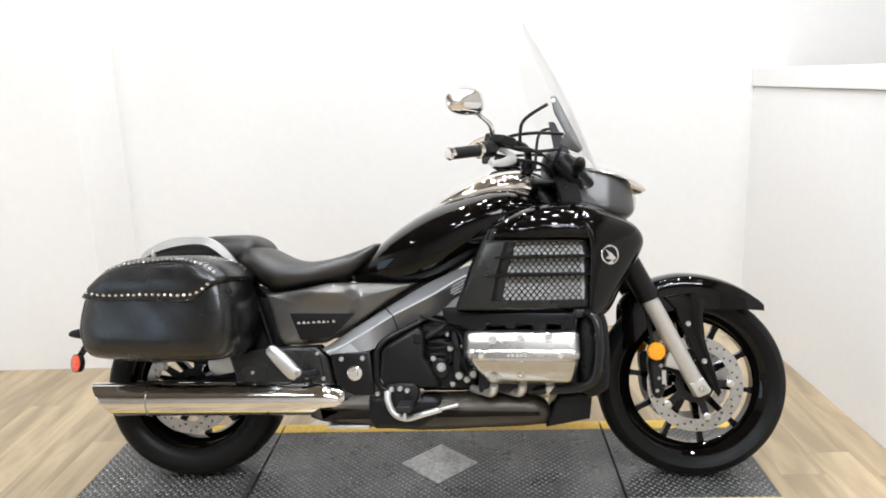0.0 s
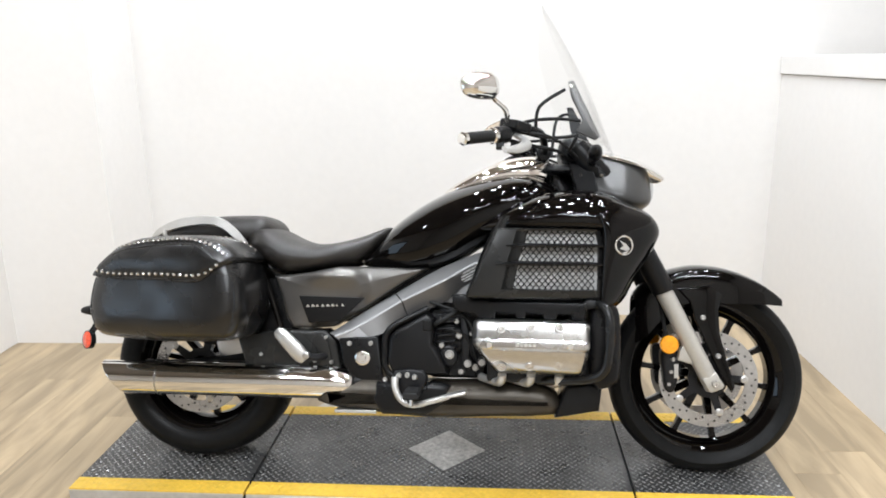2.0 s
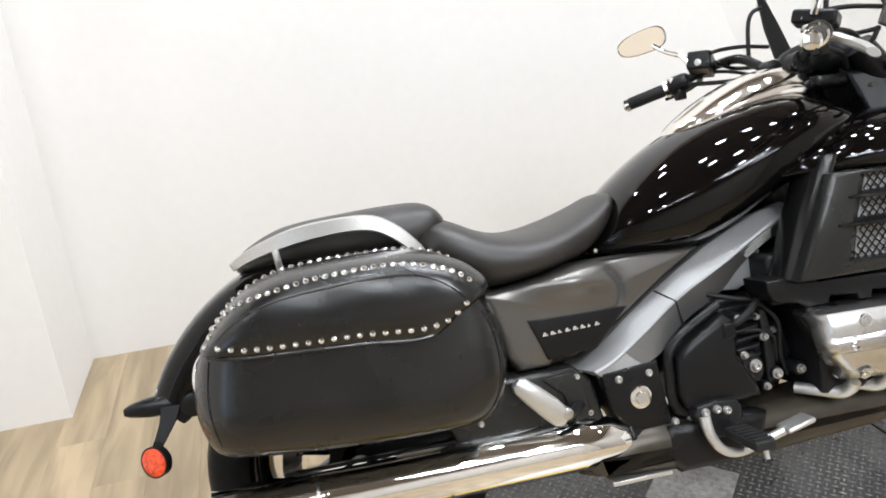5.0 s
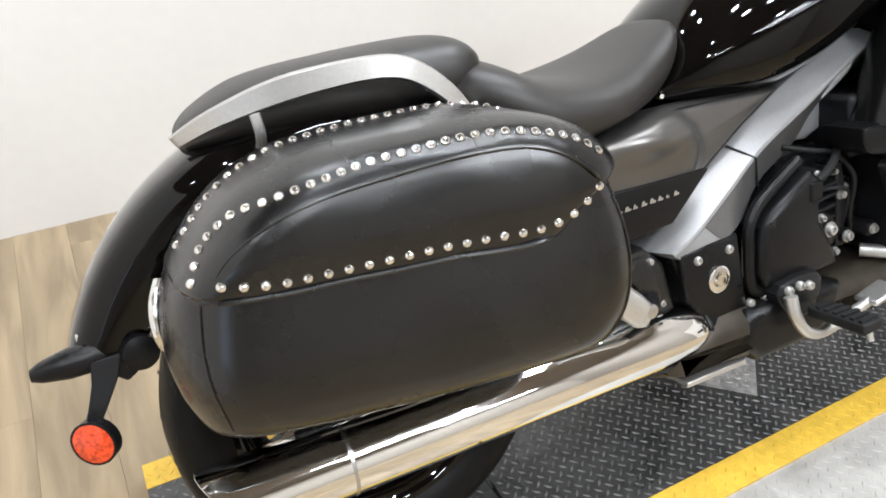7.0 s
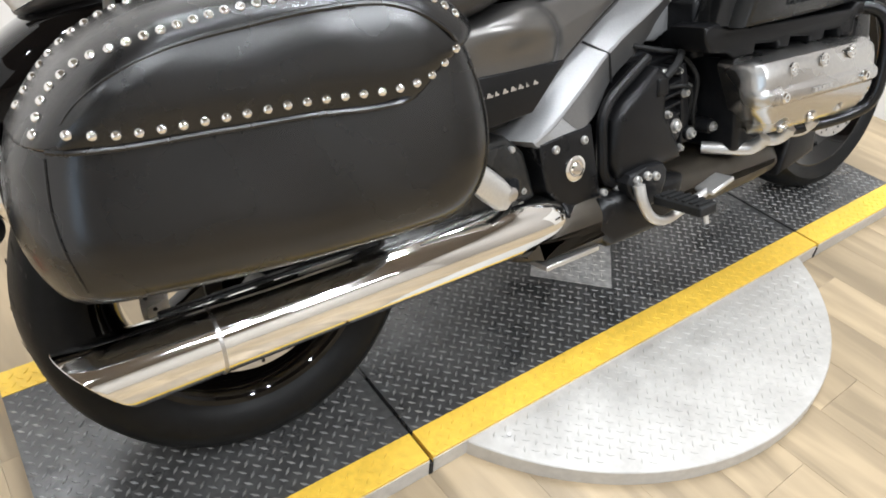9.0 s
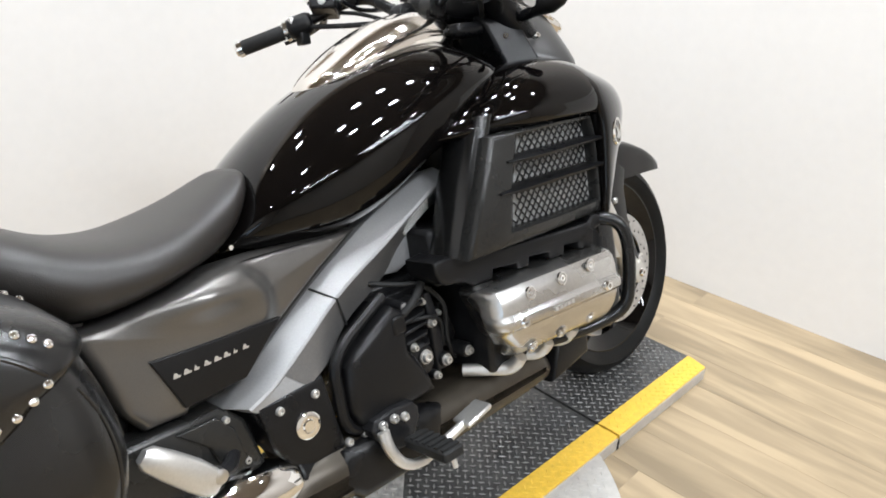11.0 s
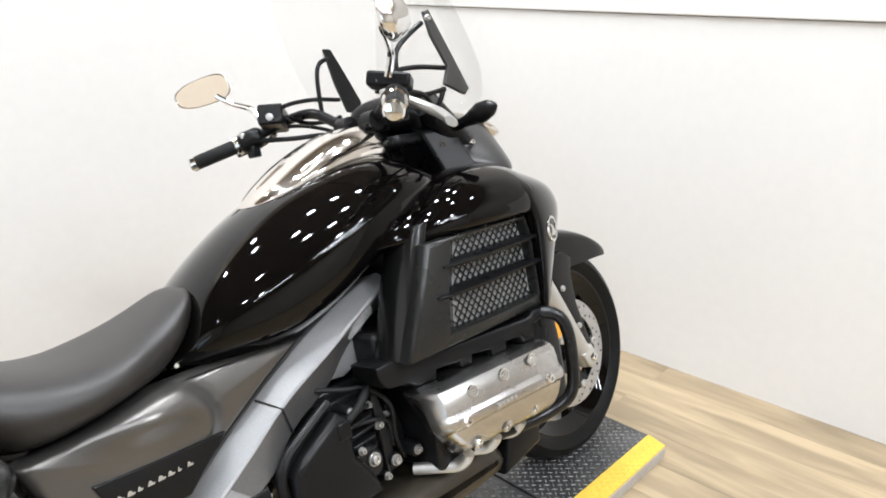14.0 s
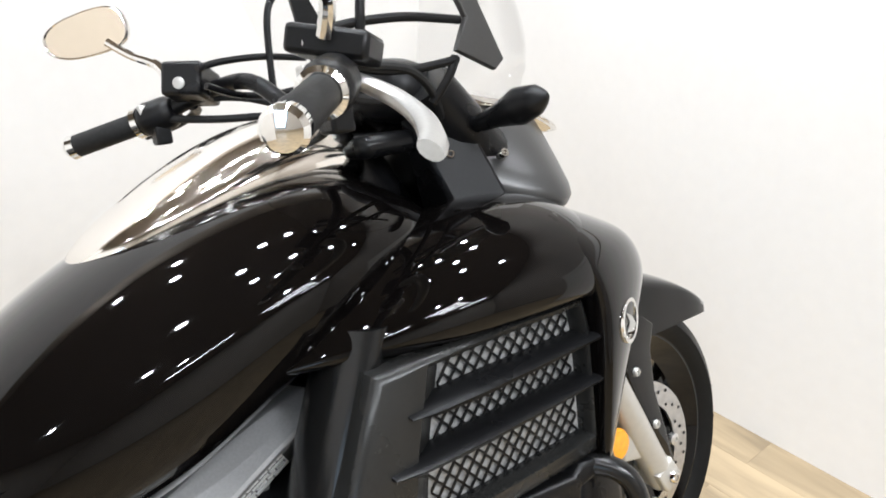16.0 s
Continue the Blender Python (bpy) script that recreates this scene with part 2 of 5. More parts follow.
def loft(rings, caps=True, closed=True):
    """Skin over rings of points, all of one count."""
    n, verts, faces = len(rings[0]), [], []
    for r in rings:
        verts += [Vector(p) for p in r]
    for a in range(len(rings) - 1):
        for i in range(n if closed else n - 1):
            j = (i + 1) % n
            faces.append((a * n + i, a * n + j, (a + 1) * n + j, (a + 1) * n + i))
    if caps and closed:
        faces.append(tuple(range(n - 1, -1, -1)))
        faces.append(tuple((len(rings) - 1) * n + i for i in range(n)))
    return verts, faces


def prism(poly, y0, y1):
    """A side profile (x, z) drawn through from y0 to y1."""
    return loft([[(x, y0, z) for x, z in poly], [(x, y1, z) for x, z in poly]])


def inset(poly, d):
    """The same outline, pulled in by d."""
    out, n = [], len(poly)
    area = sum(poly[i][0] * poly[(i + 1) % n][1] - poly[(i + 1) % n][0] * poly[i][1] for i in range(n))
    s = 1 if area > 0 else -1
    for i in range(n):
        p, a, b = Vector(poly[i]), Vector(poly[i - 1]), Vector(poly[(i + 1) % n])
        e, f = (p - a).normalized(), (b - p).normalized()
        na, nb = Vector((-e.y, e.x)) * s, Vector((-f.y, f.x)) * s
        m = (na + nb)
        m = m / max(0.35, m.length_squared / 2) if m.length > 1e-6 else na
        out.append(tuple(p + m * d))
    return out


def plate(poly, y_in, y_out, edge=0.008, steps=3, crown=0.0):
    """A panel with rounded rim on its outer face (toward y_out)."""
    s = 1 if y_out > y_in else -1
    rings = [[(x, y_in, z) for x, z in poly], [(x, y_out - s * edge, z) for x, z in poly]]
    for k in range(1, steps + 1):
        a = k / steps * math.pi / 2
        q = inset(poly, edge * (1 - math.cos(a)))
        rings.append([(x, y_out - s * edge * (1 - math.sin(a)), z) for x, z in q])
    if crown:
        q = inset(poly, edge + crown)
        rings.append([(x, y_out + s * crown * 0.25, z) for x, z in q])
    return loft(rings)


def smooth_path(points, steps=8, closed=False):
    """Catmull-Rom through the points."""
    pts = [Vector(p) for p in points]
    out, n = [], len(pts)
    for i in range(n if closed else n - 1):
        if closed:
            p0, p1, p2, p3 = pts[i - 1], pts[i], pts[(i + 1) % n], pts[(i + 2) % n]
        else:
            p0, p1, p2, p3 = pts[max(i - 1, 0)], pts[i], pts[i + 1], pts[min(i + 2, n - 1)]
        for k in range(steps):
            t = k / steps
            out.append(0.5 * (2 * p1 + (p2 - p0) * t + (2 * p0 - 5 * p1 + 4 * p2 - p3) * t * t + (3 * p1 - p0 - 3 * p2 + p3) * t ** 3))
    if not closed:
        out.append(pts[-1])
    return out


def rounded(poly, steps=5):
    return [tuple(p) for p in smooth_path([(x, z, 0) for x, z in poly], steps, True)] and [(p.x, p.y) for p in smooth_path([(x, z, 0) for x, z in poly], steps, True)]


def tube(points, radius, sides=12, steps=6, flat=1.0):
    """A pipe along a smooth path; radius may be a list, one for each given point."""
    path = smooth_path(points, steps) if steps > 1 else [Vector(p) for p in points]
    radii = radius if isinstance(radius, (list, tuple)) else [radius] * len(points)
    rings, up = [], Vector((0, 0, 1))
    for i, p in enumerate(path):
        d = (path[min(i + 1, len(path) - 1)] - path[max(i - 1, 0)]).normalized()
        a = d.cross(up)
        if a.length < 0.05:
            a = d.cross(Vector((0, 1, 0)))
        a.normalize()
        b = a.cross(d).normalized()
        up = b
        f = i / max(1, steps)
        k = min(int(f), len(radii) - 2) if len(radii) > 1 else 0
        r = radii[k] + (radii[k + 1] - radii[k]) * (f - k) if len(radii) > 1 else radii[0]
        rings.append([p + a * (r * math.cos(t)) + b * (r * flat * math.sin(t)) for t in (2 * math.pi * j / sides for j in range(sides))])
    return loft(rings)


def rod(a, b, radius, sides=14):
    return tube([a, b], radius, sides, 1)


def lathe(profile, place=(0, 0, 0), axis=(0, -1, 0), sides=32, cap=True):
    """(distance along the axis, radius) turned round the axis at place."""
    ax = Vector(axis).normalized()
    u = ax.cross(Vector((0, 0, 1)))
    if u.length < 0.1:
        u = ax.cross(Vector((1, 0, 0)))
    u.normalize()
    w = ax.cross(u)
    rings = [[Vector(place) + ax * d + u * (max(r, 1e-4) * math.cos(t)) + w * (max(r, 1e-4) * math.sin(t)) for t in (2 * math.pi * j / sides for j in range(sides))] for d, r in profile]
    return loft(rings, cap)


def bolt(place, axis=(0, -1, 0), r=0.007, h=0.005, sides=12):
    """A button head with a hex socket."""
    return lathe([(-0.004, r), (h * 0.5, r), (h, r * 0.75), (h, r * 0.45), (h * 0.4, r * 0.42)], place, axis, sides)


def oval_ring(x, half, z0, z1, power=2.4, n=28, y0=0.0, low=None):
    """A ring across the bike at x: a superellipse half wide, from z0 up to z1."""
    c, h = (z0 + z1) / 2, (z1 - z0) / 2
    ring = []
    for j in range(n):
        t = 2 * math.pi * j / n
        a, b = math.cos(t), math.sin(t)
        p = power if b > 0 else (low or power)
        ring.append((x, y0 + half * math.copysign(abs(a) ** (2 / p), a), c + h * math.copysign(abs(b) ** (2 / p), b)))
    return ring


def along(rows, x):
    """Smooth reading of a table of (x, value, ...)."""
    n = len(rows)
    k = 0
    while k < n - 2 and x > rows[k + 1][0]:
        k += 1
    a, b = rows[k], rows[k + 1]
    p, q = rows[max(k - 1, 0)], rows[min(k + 2, n - 1)]
    h = b[0] - a[0]
    f = min(1.0, max(0.0, (x - a[0]) / h))
    out = []
    for i in range(1, len(a)):
        ma = (b[i] - p[i]) / (b[0] - p[0]) * h
        mb = (q[i] - a[i]) / (q[0] - a[0]) * h
        out.append((2 * f ** 3 - 3 * f * f + 1) * a[i] + (f ** 3 - 2 * f * f + f) * ma + (3 * f * f - 2 * f ** 3) * b[i] + (f ** 3 - f * f) * mb)
    return out


def thing(name, label, category, m=Matrix(), group=""):
    ob = new(name)
    ob.empty_display_size = 0.1
    ob.matrix_world = m
    return tagged(ob, label, category, group)


# ---------------------------------------------------------------- room
def setting(name, geo, mat, label, bevel=0.0, smooth=False):
    ob = part(name, geo, mat, None, label, smooth, bevel)
    return tagged(ob, label, name.split("_")[0], kind="structure")


R = ROOM
# Wall tops are out of view; cut low so gloss paint reflects darker.
WALL_CUT = 2.05
setting("wall_back", box(-0.87, R["x1"] + 0.9, R["y1"], R["y1"] + 0.12, FLOOR_Z, WALL_CUT), M_WALL, "white painted back wall behind the motorcycle", smooth=False)
setting("wall_pier", box(R["x0"], -0.87, 1.17, R["y1"] + 0.12, FLOOR_Z, WALL_CUT), M_WALL, "white painted wall pier beside the back wall")
setting("wall_rear", box(R["x0"] - 0.12, R["x0"], -0.9, R["y1"] + 0.12, FLOOR_Z, WALL_CUT), M_WALL, "white painted side wall at the tail end")
setting("wall_front", box(R["x1"], R["x1"] + 0.1, -1.6, R["y1"], FLOOR_Z, 1.233), M_WALL, "white half-height partition wall")
setting("trim_ledge", box(R["x1"] - 0.012, R["x1"] + 0.13, -1.6, R["y1"] - 0.003, 1.236, 1.326), M_WALL, "white capping ledge on the partition wall", bevel=0.004)
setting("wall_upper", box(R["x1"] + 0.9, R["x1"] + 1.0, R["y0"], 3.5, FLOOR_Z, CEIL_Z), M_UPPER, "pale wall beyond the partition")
# Unseen walls added to close the room; tones set for the bike's reflections.
setting("wall_south", box(-4.1, R["x1"] + 0.9, R["y0"] - 0.12, R["y0"], FLOOR_Z, CEIL_Z), M_FAR, "unseen beige wall closing the showroom")
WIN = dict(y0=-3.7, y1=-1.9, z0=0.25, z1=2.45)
setting("wall_west", join(box(-4.1, -4.0, R["y0"], WIN["y0"], FLOOR_Z, CEIL_Z), box(-4.1, -4.0, WIN["y1"], 3.5, FLOOR_Z, CEIL_Z), box(-4.1, -4.0, WIN["y0"], WIN["y1"], FLOOR_Z, WIN["z0"]), box(-4.1, -4.0, WIN["y0"], WIN["y1"], WIN["z1"], CEIL_Z)), M_FAR, "unseen beige wall closing the showroom, with a window")
# Unseen window and lamp, added as source of the cool rear-edge glints.
window = setting("window_1", join(box(-4.08, -4.02, WIN["y0"], WIN["y0"] + 0.06, WIN["z0"], WIN["z1"]), box(-4.08, -4.02, WIN["y1"] - 0.06, WIN["y1"], WIN["z0"], WIN["z1"]), box(-4.08, -4.02, WIN["y0"] + 0.06, WIN["y1"] - 0.06, WIN["z0"], WIN["z0"] + 0.06), box(-4.08, -4.02, WIN["y0"] + 0.06, WIN["y1"] - 0.06, WIN["z1"] - 0.06, WIN["z1"])), M_PLASTIC, "assumed dark-framed window, out of view")
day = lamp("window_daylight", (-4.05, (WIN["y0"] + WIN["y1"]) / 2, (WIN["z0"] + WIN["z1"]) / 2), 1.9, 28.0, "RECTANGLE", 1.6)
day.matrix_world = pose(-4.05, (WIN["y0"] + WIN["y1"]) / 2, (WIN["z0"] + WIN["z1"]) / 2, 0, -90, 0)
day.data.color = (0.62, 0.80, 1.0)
# Added out of view, warm toned for what the tank console reflects.
setting("wall_north", box(-4.0, R["x1"] + 0.9, 3.4, 3.5, FLOOR_Z, CEIL_Z), M_NORTH, "unseen beige wall behind the back wall")
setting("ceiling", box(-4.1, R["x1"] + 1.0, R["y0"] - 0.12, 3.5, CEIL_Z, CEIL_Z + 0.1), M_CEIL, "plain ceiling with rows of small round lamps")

# ---------------------------------------------------------------- lamps in the ceiling
def downlight(x, y):
    ob = thing("ceiling_downlight", "small round lamp recessed in the ceiling", "ceiling lamp", pose(x, y, CEIL_Z), "ceiling lamps")
    part("bezel", lathe([(0.0, 0.075), (0.012, 0.072), (0.012, 0.06), (0.002, 0.058)], (0, 0, 0), (0, 0, -1), 20), M_CASTALU, ob)
    return ob


def tube_light(x, y, turn):
    ob = thing("ceiling_tube_light", "long slim white ceiling light", "ceiling lamp", pose(x, y, CEIL_Z, 0, 0, turn), "ceiling lamps")
    part("housing", box(-0.62, 0.62, -0.05, 0.05, -0.05, 0.0), M_WHITE, ob, bevel=0.006, smooth=False)
    return ob


# Spots below y -1.2: some added, all stronger, to brighten walls and flank.
SPOTS = [(-0.50, 0.00), (0.42, 0.02), (0.45, 0.80), (0.72, -0.42), (1.10, 0.20), (1.00, 1.50), (1.42, 1.45), (1.75, 1.00), (1.85, -0.38), (1.92, 0.32), (2.48, 0.70), (2.62, 1.42), (2.70, -1.00), (0.05, 2.15), (-0.55, 3.00), (0.30, 2.85), (-1.28, -1.55), (0.80, -2.40), (1.52, -2.80), (-1.05, -2.70), (-2.60, -0.70)]
for lx, ly in SPOTS:
    downlight(lx, ly)
    lamp("downlight_lamp", (lx, ly, CEIL_Z - 0.02), 0.14, 16.0 if ly > -1.2 else 33.0)
for tx, ty in ((0.9, -3.30), (1.1, -3.75), (1.3, -4.20), (-0.9, -3.6), (2.2, -5.2)):
    tube_light(tx, ty, 0)
    lamp("tube_lamp", (tx, ty, CEIL_Z - 0.055), 1.2, 44.0, "RECTANGLE", 0.06)


# ---------------------------------------------------------------- floor
floor = tagged(part("floor", box(-4.0, R["x1"] + 0.9, R["y0"], 3.4, FLOOR_Z - 0.1, FLOOR_Z - 0.006), M_JOINT, None, smooth=False), "pale oak plank floor of the showroom", "floor", kind="structure")

# ---------------------------------------------------------------- turntable platform
PLAT = pose(0.80, 0.095, 0, 0, 0, -1.3)
platform = thing("motorcycle_platform", "black tread-plate display platform with yellow edges over a steel turntable", "platform", PLAT)
X0, XA, XB, X1 = -1.205, -0.617, 0.625, 1.115
HALF, BAND, TOP = 0.302, 0.066, 0.0


def treads(x0, x1, y0, y1, pitch, length, width, height, z, keep=lambda x, y: True):
    """Raised bars of tread plate, in turned pairs."""
    out = []
    q = pitch * math.sqrt(0.5)
    nx, ny = int((x1 - x0) / q) + 1, int((y1 - y0) / q) + 1
    for i in range(nx):
        for j in range(ny):
            if (i + j) % 2:
                continue
            x, y = x0 + (i + 0.5) * q, y0 + (j + 0.5) * q
            if x > x1 - length * 0.4 or y > y1 - length * 0.4 or x < x0 + length * 0.3 or y < y0 + length * 0.3 or not keep(x, y):
                continue
            a = radians(45 if i % 2 else -45)
            d, n = Vector((math.cos(a), math.sin(a), 0)), Vector((-math.sin(a), math.cos(a), 0))
            c = Vector((x, y, z))
            v = [c - d * length / 2, c - n * width / 2, c + d * length / 2, c + n * width / 2]
            w = [c + (p - c) * 0.55 + Vector((0, 0, height)) for p in v]
            out.append((v + w, [(4, 5, 6, 7), (0, 1, 5, 4), (1, 2, 6, 5), (2, 3, 7, 6), (3, 0, 4, 7)]))
    verts, faces = [], []
    for v, f in out:
        n = len(verts)
        verts += v
        faces += [tuple(k + n for k in q) for q in f]
    return verts, faces


DIA, DIX, DIY = 0.136, 0.014, -0.005
for name, a, b in (("rear_deck", X0, XA - 0.004), ("middle_deck", XA + 0.004, XB - 0.004), ("front_deck", XB + 0.004, X1)):
    deck = part(name, box(a, b, -HALF + BAND, HALF - BAND, FLOOR_Z, TOP), M_PLATE, platform, "black painted tread plate", smooth=False)
    clear = (lambda x, y: abs(x - DIX) + abs(y - DIY) > DIA + 0.012) if name == "middle_deck" else (lambda x, y: True)
    tagged(part("tread", treads(a + 0.004, b - 0.004, -HALF + BAND, HALF - BAND, 0.0185, 0.0185, 0.0056, 0.0020, TOP, clear), M_TREAD, deck, smooth=False), kind="stuff")
    for s in (-1, 1):
        y0, y1 = sorted((s * (HALF - BAND + 0.0005), s * HALF))
        outline = [(a, y0), (b, y0), (b, y1), (a, y1)]
        if name == "front_deck" and s < 0:
            outline = [(a, y1), (a, y0), (b - 0.016, y0), (b, y1 - 0.012), (b, y1)]
        edge = part("yellow_edge", loft([[(x, y, FLOOR_Z) for x, y in outline], [(x, y, TOP + 0.001) for x, y in outline]]), M_YELLOW, platform, "yellow painted tread-plate edge", smooth=False)
        part("edge_skirt", box(a + 0.001, b - (0.018 if s < 0 and name == "front_deck" else 0.001), s * (HALF + 0.0015) - 0.0012, s * (HALF + 0.0015) + 0.0012, FLOOR_Z, TOP - 0.004), M_SILVER, edge, "bare steel side of the platform", smooth=False)
        tagged(part("tread", treads(a + 0.004, b - 0.03, y0, y1, 0.0185, 0.0180, 0.0050, 0.0016, TOP + 0.001), M_YELLOW, edge, smooth=False), kind="stuff")
inlay = [(DIX + DIA, DIY), (DIX, DIY + DIA), (DIX - DIA, DIY), (DIX, DIY - DIA)]
part("diamond_inlay", loft([[(x, y, -0.002) for x, y in inlay], [(x, y, TOP + 0.002) for x, y in inlay]]), M_WORN, platform, "worn bare steel diamond", smooth=False)
tagged(part("inlay_marks", treads(DIX - DIA, DIX + DIA, DIY - DIA, DIY + DIA, 0.0185, 0.018, 0.0054, 0.0012, TOP + 0.002, lambda x, y: abs(x - DIX) + abs(y - DIY) < DIA - 0.014), M_SILVER, platform, smooth=False), kind="stuff")
for gx in (XA, XB):
    part("joint", box(gx - 0.0038, gx + 0.0038, -HALF - 0.004, HALF, FLOOR_Z, TOP - 0.012), M_DARK, platform, "dark joint between the plates", smooth=False)
DISC_R = 0.617
disc = part("turntable_disc", lathe([(FLOOR_Z + 0.0, DISC_R), (-0.008, DISC_R), (-0.006, DISC_R - 0.002), (-0.006, 0.02)], (0, 0, 0), (0, 0, 1), 128), M_SILVER, platform, "round bare steel tread plate", sharp=30)
tagged(part("tread", treads(-DISC_R, DISC_R, -DISC_R, DISC_R, 0.0195, 0.0185, 0.0052, 0.0014, -0.006, lambda x, y: x * x + y * y < (DISC_R - 0.02) ** 2 and y * y > HALF ** 2 + 0.003), M_SILVER, disc, smooth=False), kind="stuff")
for k in range(14):
    t = 2 * math.pi * (k + 0.4) / 14
    x, y = (DISC_R - 0.045) * math.cos(t), (DISC_R - 0.045) * math.sin(t)
    if abs(y) > HALF + 0.03:
        part("screw", lathe([(-0.006, 0.0048), (-0.0045, 0.0045), (-0.005, 0.002)], (x, y, 0), (0, 0, 1), 10), M_CASTALU, disc)

# ---------------------------------------------------------------- motorcycle
BIKE = pose(-0.0284, 0.0538, 0.002, 0, 0, -2.47) @ pose(0, 0, 0, -16.48)
bike = thing("motorcycle", "black cruiser motorcycle with chrome trim and studded leather saddlebag", "motorcycle", BIKE)


def tyre_geo(R_, width, rim_r):
    prof = [(-0.34, rim_r - 0.004), (-0.40, rim_r + 0.004), (-0.47, rim_r + 0.022), (-0.50, rim_r + (R_ - rim_r) * 0.5), (-0.475, R_ - 0.030), (-0.40, R_ - 0.014), (-0.25, R_ - 0.004), (0, R_)]
    prof = prof + [(-a, r) for a, r in reversed(prof[:-1])]
    return lathe([(a * width, r) for a, r in prof], (0, 0, 0), (0, -1, 0), 96, False)


def grooves(R_, width, count, slant):
    """Thin dark grooves standing just over the tread."""
    out = []
    for k in range(count):
        for s in (-1, 1):
            t0 = 2 * math.pi * (k + (0.5 if s > 0 else 0)) / count
            pts = []
            for f in (0.12, 0.22, 0.32, 0.42):
                r = R_ + 0.0006 - (0.0 if f < 0.13 else 0.0035 if f < 0.25 else 0.0085 if f < 0.35 else 0.017)
                t = t0 + slant * f
                pts.append((r, t, s * f * width))
            w = 0.0035 / R_
            ring = [[(r * math.cos(t - w), y, r * math.sin(t - w)), (r * math.cos(t + w), y, r * math.sin(t + w))] for r, t, y in pts]
            v = [Vector(p) for q in ring for p in q]
            out.append((v, [(2 * i, 2 * i + 1, 2 * i + 3, 2 * i + 2) for i in range(3)]))
    return join(*out)


def rim_geo(rim_r, width):
    w = width * 0.5
    prof = [(-w, rim_r - 0.002), (-w, rim_r + 0.008), (-w + 0.008, rim_r + 0.006), (-w + 0.012, rim_r - 0.012), (-w * 0.4, rim_r - 0.028), (w * 0.4, rim_r - 0.028), (w - 0.012, rim_r - 0.012), (w - 0.008, rim_r + 0.006), (w, rim_r + 0.008), (w, rim_r - 0.002), (w - 0.014, rim_r - 0.022), (w * 0.4, rim_r - 0.040), (-w * 0.4, rim_r - 0.040), (-w + 0.014, rim_r - 0.022), (-w, rim_r - 0.002)]
    return lathe(prof, (0, 0, 0), (0, -1, 0), 96, False)


def spoke_geo(r0, r1, y, thick, wide):
    """A tapered spoke out along +x."""
    rings = []
    for f in (0, 0.2, 0.5, 0.8, 0.93, 1.0):
        r = r0 + (r1 - r0) * f
        w = wide * (1.25 - 0.55 * f if f < 0.85 else 0.75 + (f - 0.85) * 4)
        t = thick * (1 - 0.25 * f)
        rings.append([(r, y - t, -w), (r, y - t * 0.6, -w * 1.15), (r, y + t, -w), (r, y + t, w), (r, y - t * 0.6, w * 1.15), (r, y - t, w)])
    return loft(rings)


def brake_disc(parent, r_out, y, name="brake_disc", holes=44):
    d = part(name, lathe([(0.0025, r_out - 0.040), (0.0025, r_out), (-0.0025, r_out), (-0.0025, r_out - 0.040), (0.0025, r_out - 0.040)], (0, y, 0), (0, -1, 0), 72, False), M_STEEL, parent, "drilled steel brake disc")
    dots = []
    for k in range(holes):
        t = 2 * math.pi * k / holes
        r = r_out - (0.008, 0.019, 0.030)[k % 3]
        dots.append(lathe([(0.0032, 0.0036), (0.0032, 0.0002)], (r * math.cos(t), y, r * math.sin(t)), (0, -1 if y < 0 else 1, 0), 8))
    tagged(part("vent_holes", join(*dots), M_DARK, d), kind="stuff")
    carrier = part("disc_carrier", join(lathe([(0.004, 0.035), (0.004, 0.062), (-0.004, 0.062), (-0.004, 0.035), (0.004, 0.035)], (0, y * 0.93, 0), (0, -1, 0), 40, False), *[moved(loft([[(0.055, y * 0.93 - 0.004, -0.014), (0.055, y * 0.93 + 0.004, -0.014), (0.055, y * 0.93 + 0.004, 0.014), (0.055, y * 0.93 - 0.004, 0.014)], [(r_out - 0.036, y - 0.003, -0.009), (r_out - 0.036, y + 0.003, -0.009), (r_out - 0.036, y + 0.003, 0.009), (r_out - 0.036, y - 0.003, 0.009)]]), Matrix.Rotation(2 * math.pi * k / 5, 4, "Y")) for k in range(5)]), M_ENGINE, parent, smooth=False)
    for k in range(5):
        t = 2 * math.pi * k / 5
        part("bobbin", lathe([(-0.004, 0.012), (0.006, 0.012), (0.008, 0.009), (0.008, 0.005), (0.005, 0.005)], ((r_out - 0.043) * math.cos(t), y, -(r_out - 0.043) * math.sin(t)), (0, -1 if y < 0 else 1, 0), 16), M_CASTALU, carrier)
    return d


def wheel(name, x, R_, width, rim_r, rim_w, spokes, disc_r, disc_y, m=Matrix()):
    w = part(name, tyre_geo(R_, width, rim_r), M_TYRE, bike, "black road tyre")
    w.matrix_local = pose(x, 0, R_) @ m
    tagged(part("tread_grooves", grooves(R_, width, 26, 0.35), M_DARK, w), kind="stuff")
    part("rim", rim_geo(rim_r, rim_w), M_GLOSS, w, "glossy black alloy rim")
    part("hub", lathe([(-0.075, 0.02), (-0.075, 0.045), (-0.05, 0.055), (0.05, 0.055), (0.075, 0.045), (0.075, 0.02)], (0, 0, 0), (0, -1, 0), 32), M_GLOSS, w)
    for k in range(spokes):
        s = part("spoke", moved(spoke_geo(0.05, rim_r - 0.024, 0, 0.018, 0.0095), Matrix.Rotation(2 * math.pi * k / spokes + 0.16, 4, "Y")), M_GLOSS, w)
    for y in disc_y:
        brake_disc(w, disc_r, y)
    return w


wheel("rear_wheel", 0.0, 0.315, 0.182, 0.218, 0.15, 10, 0.158, (-0.088,))
STEER = pose(0, 0, 0, 0, 0, -0.6)
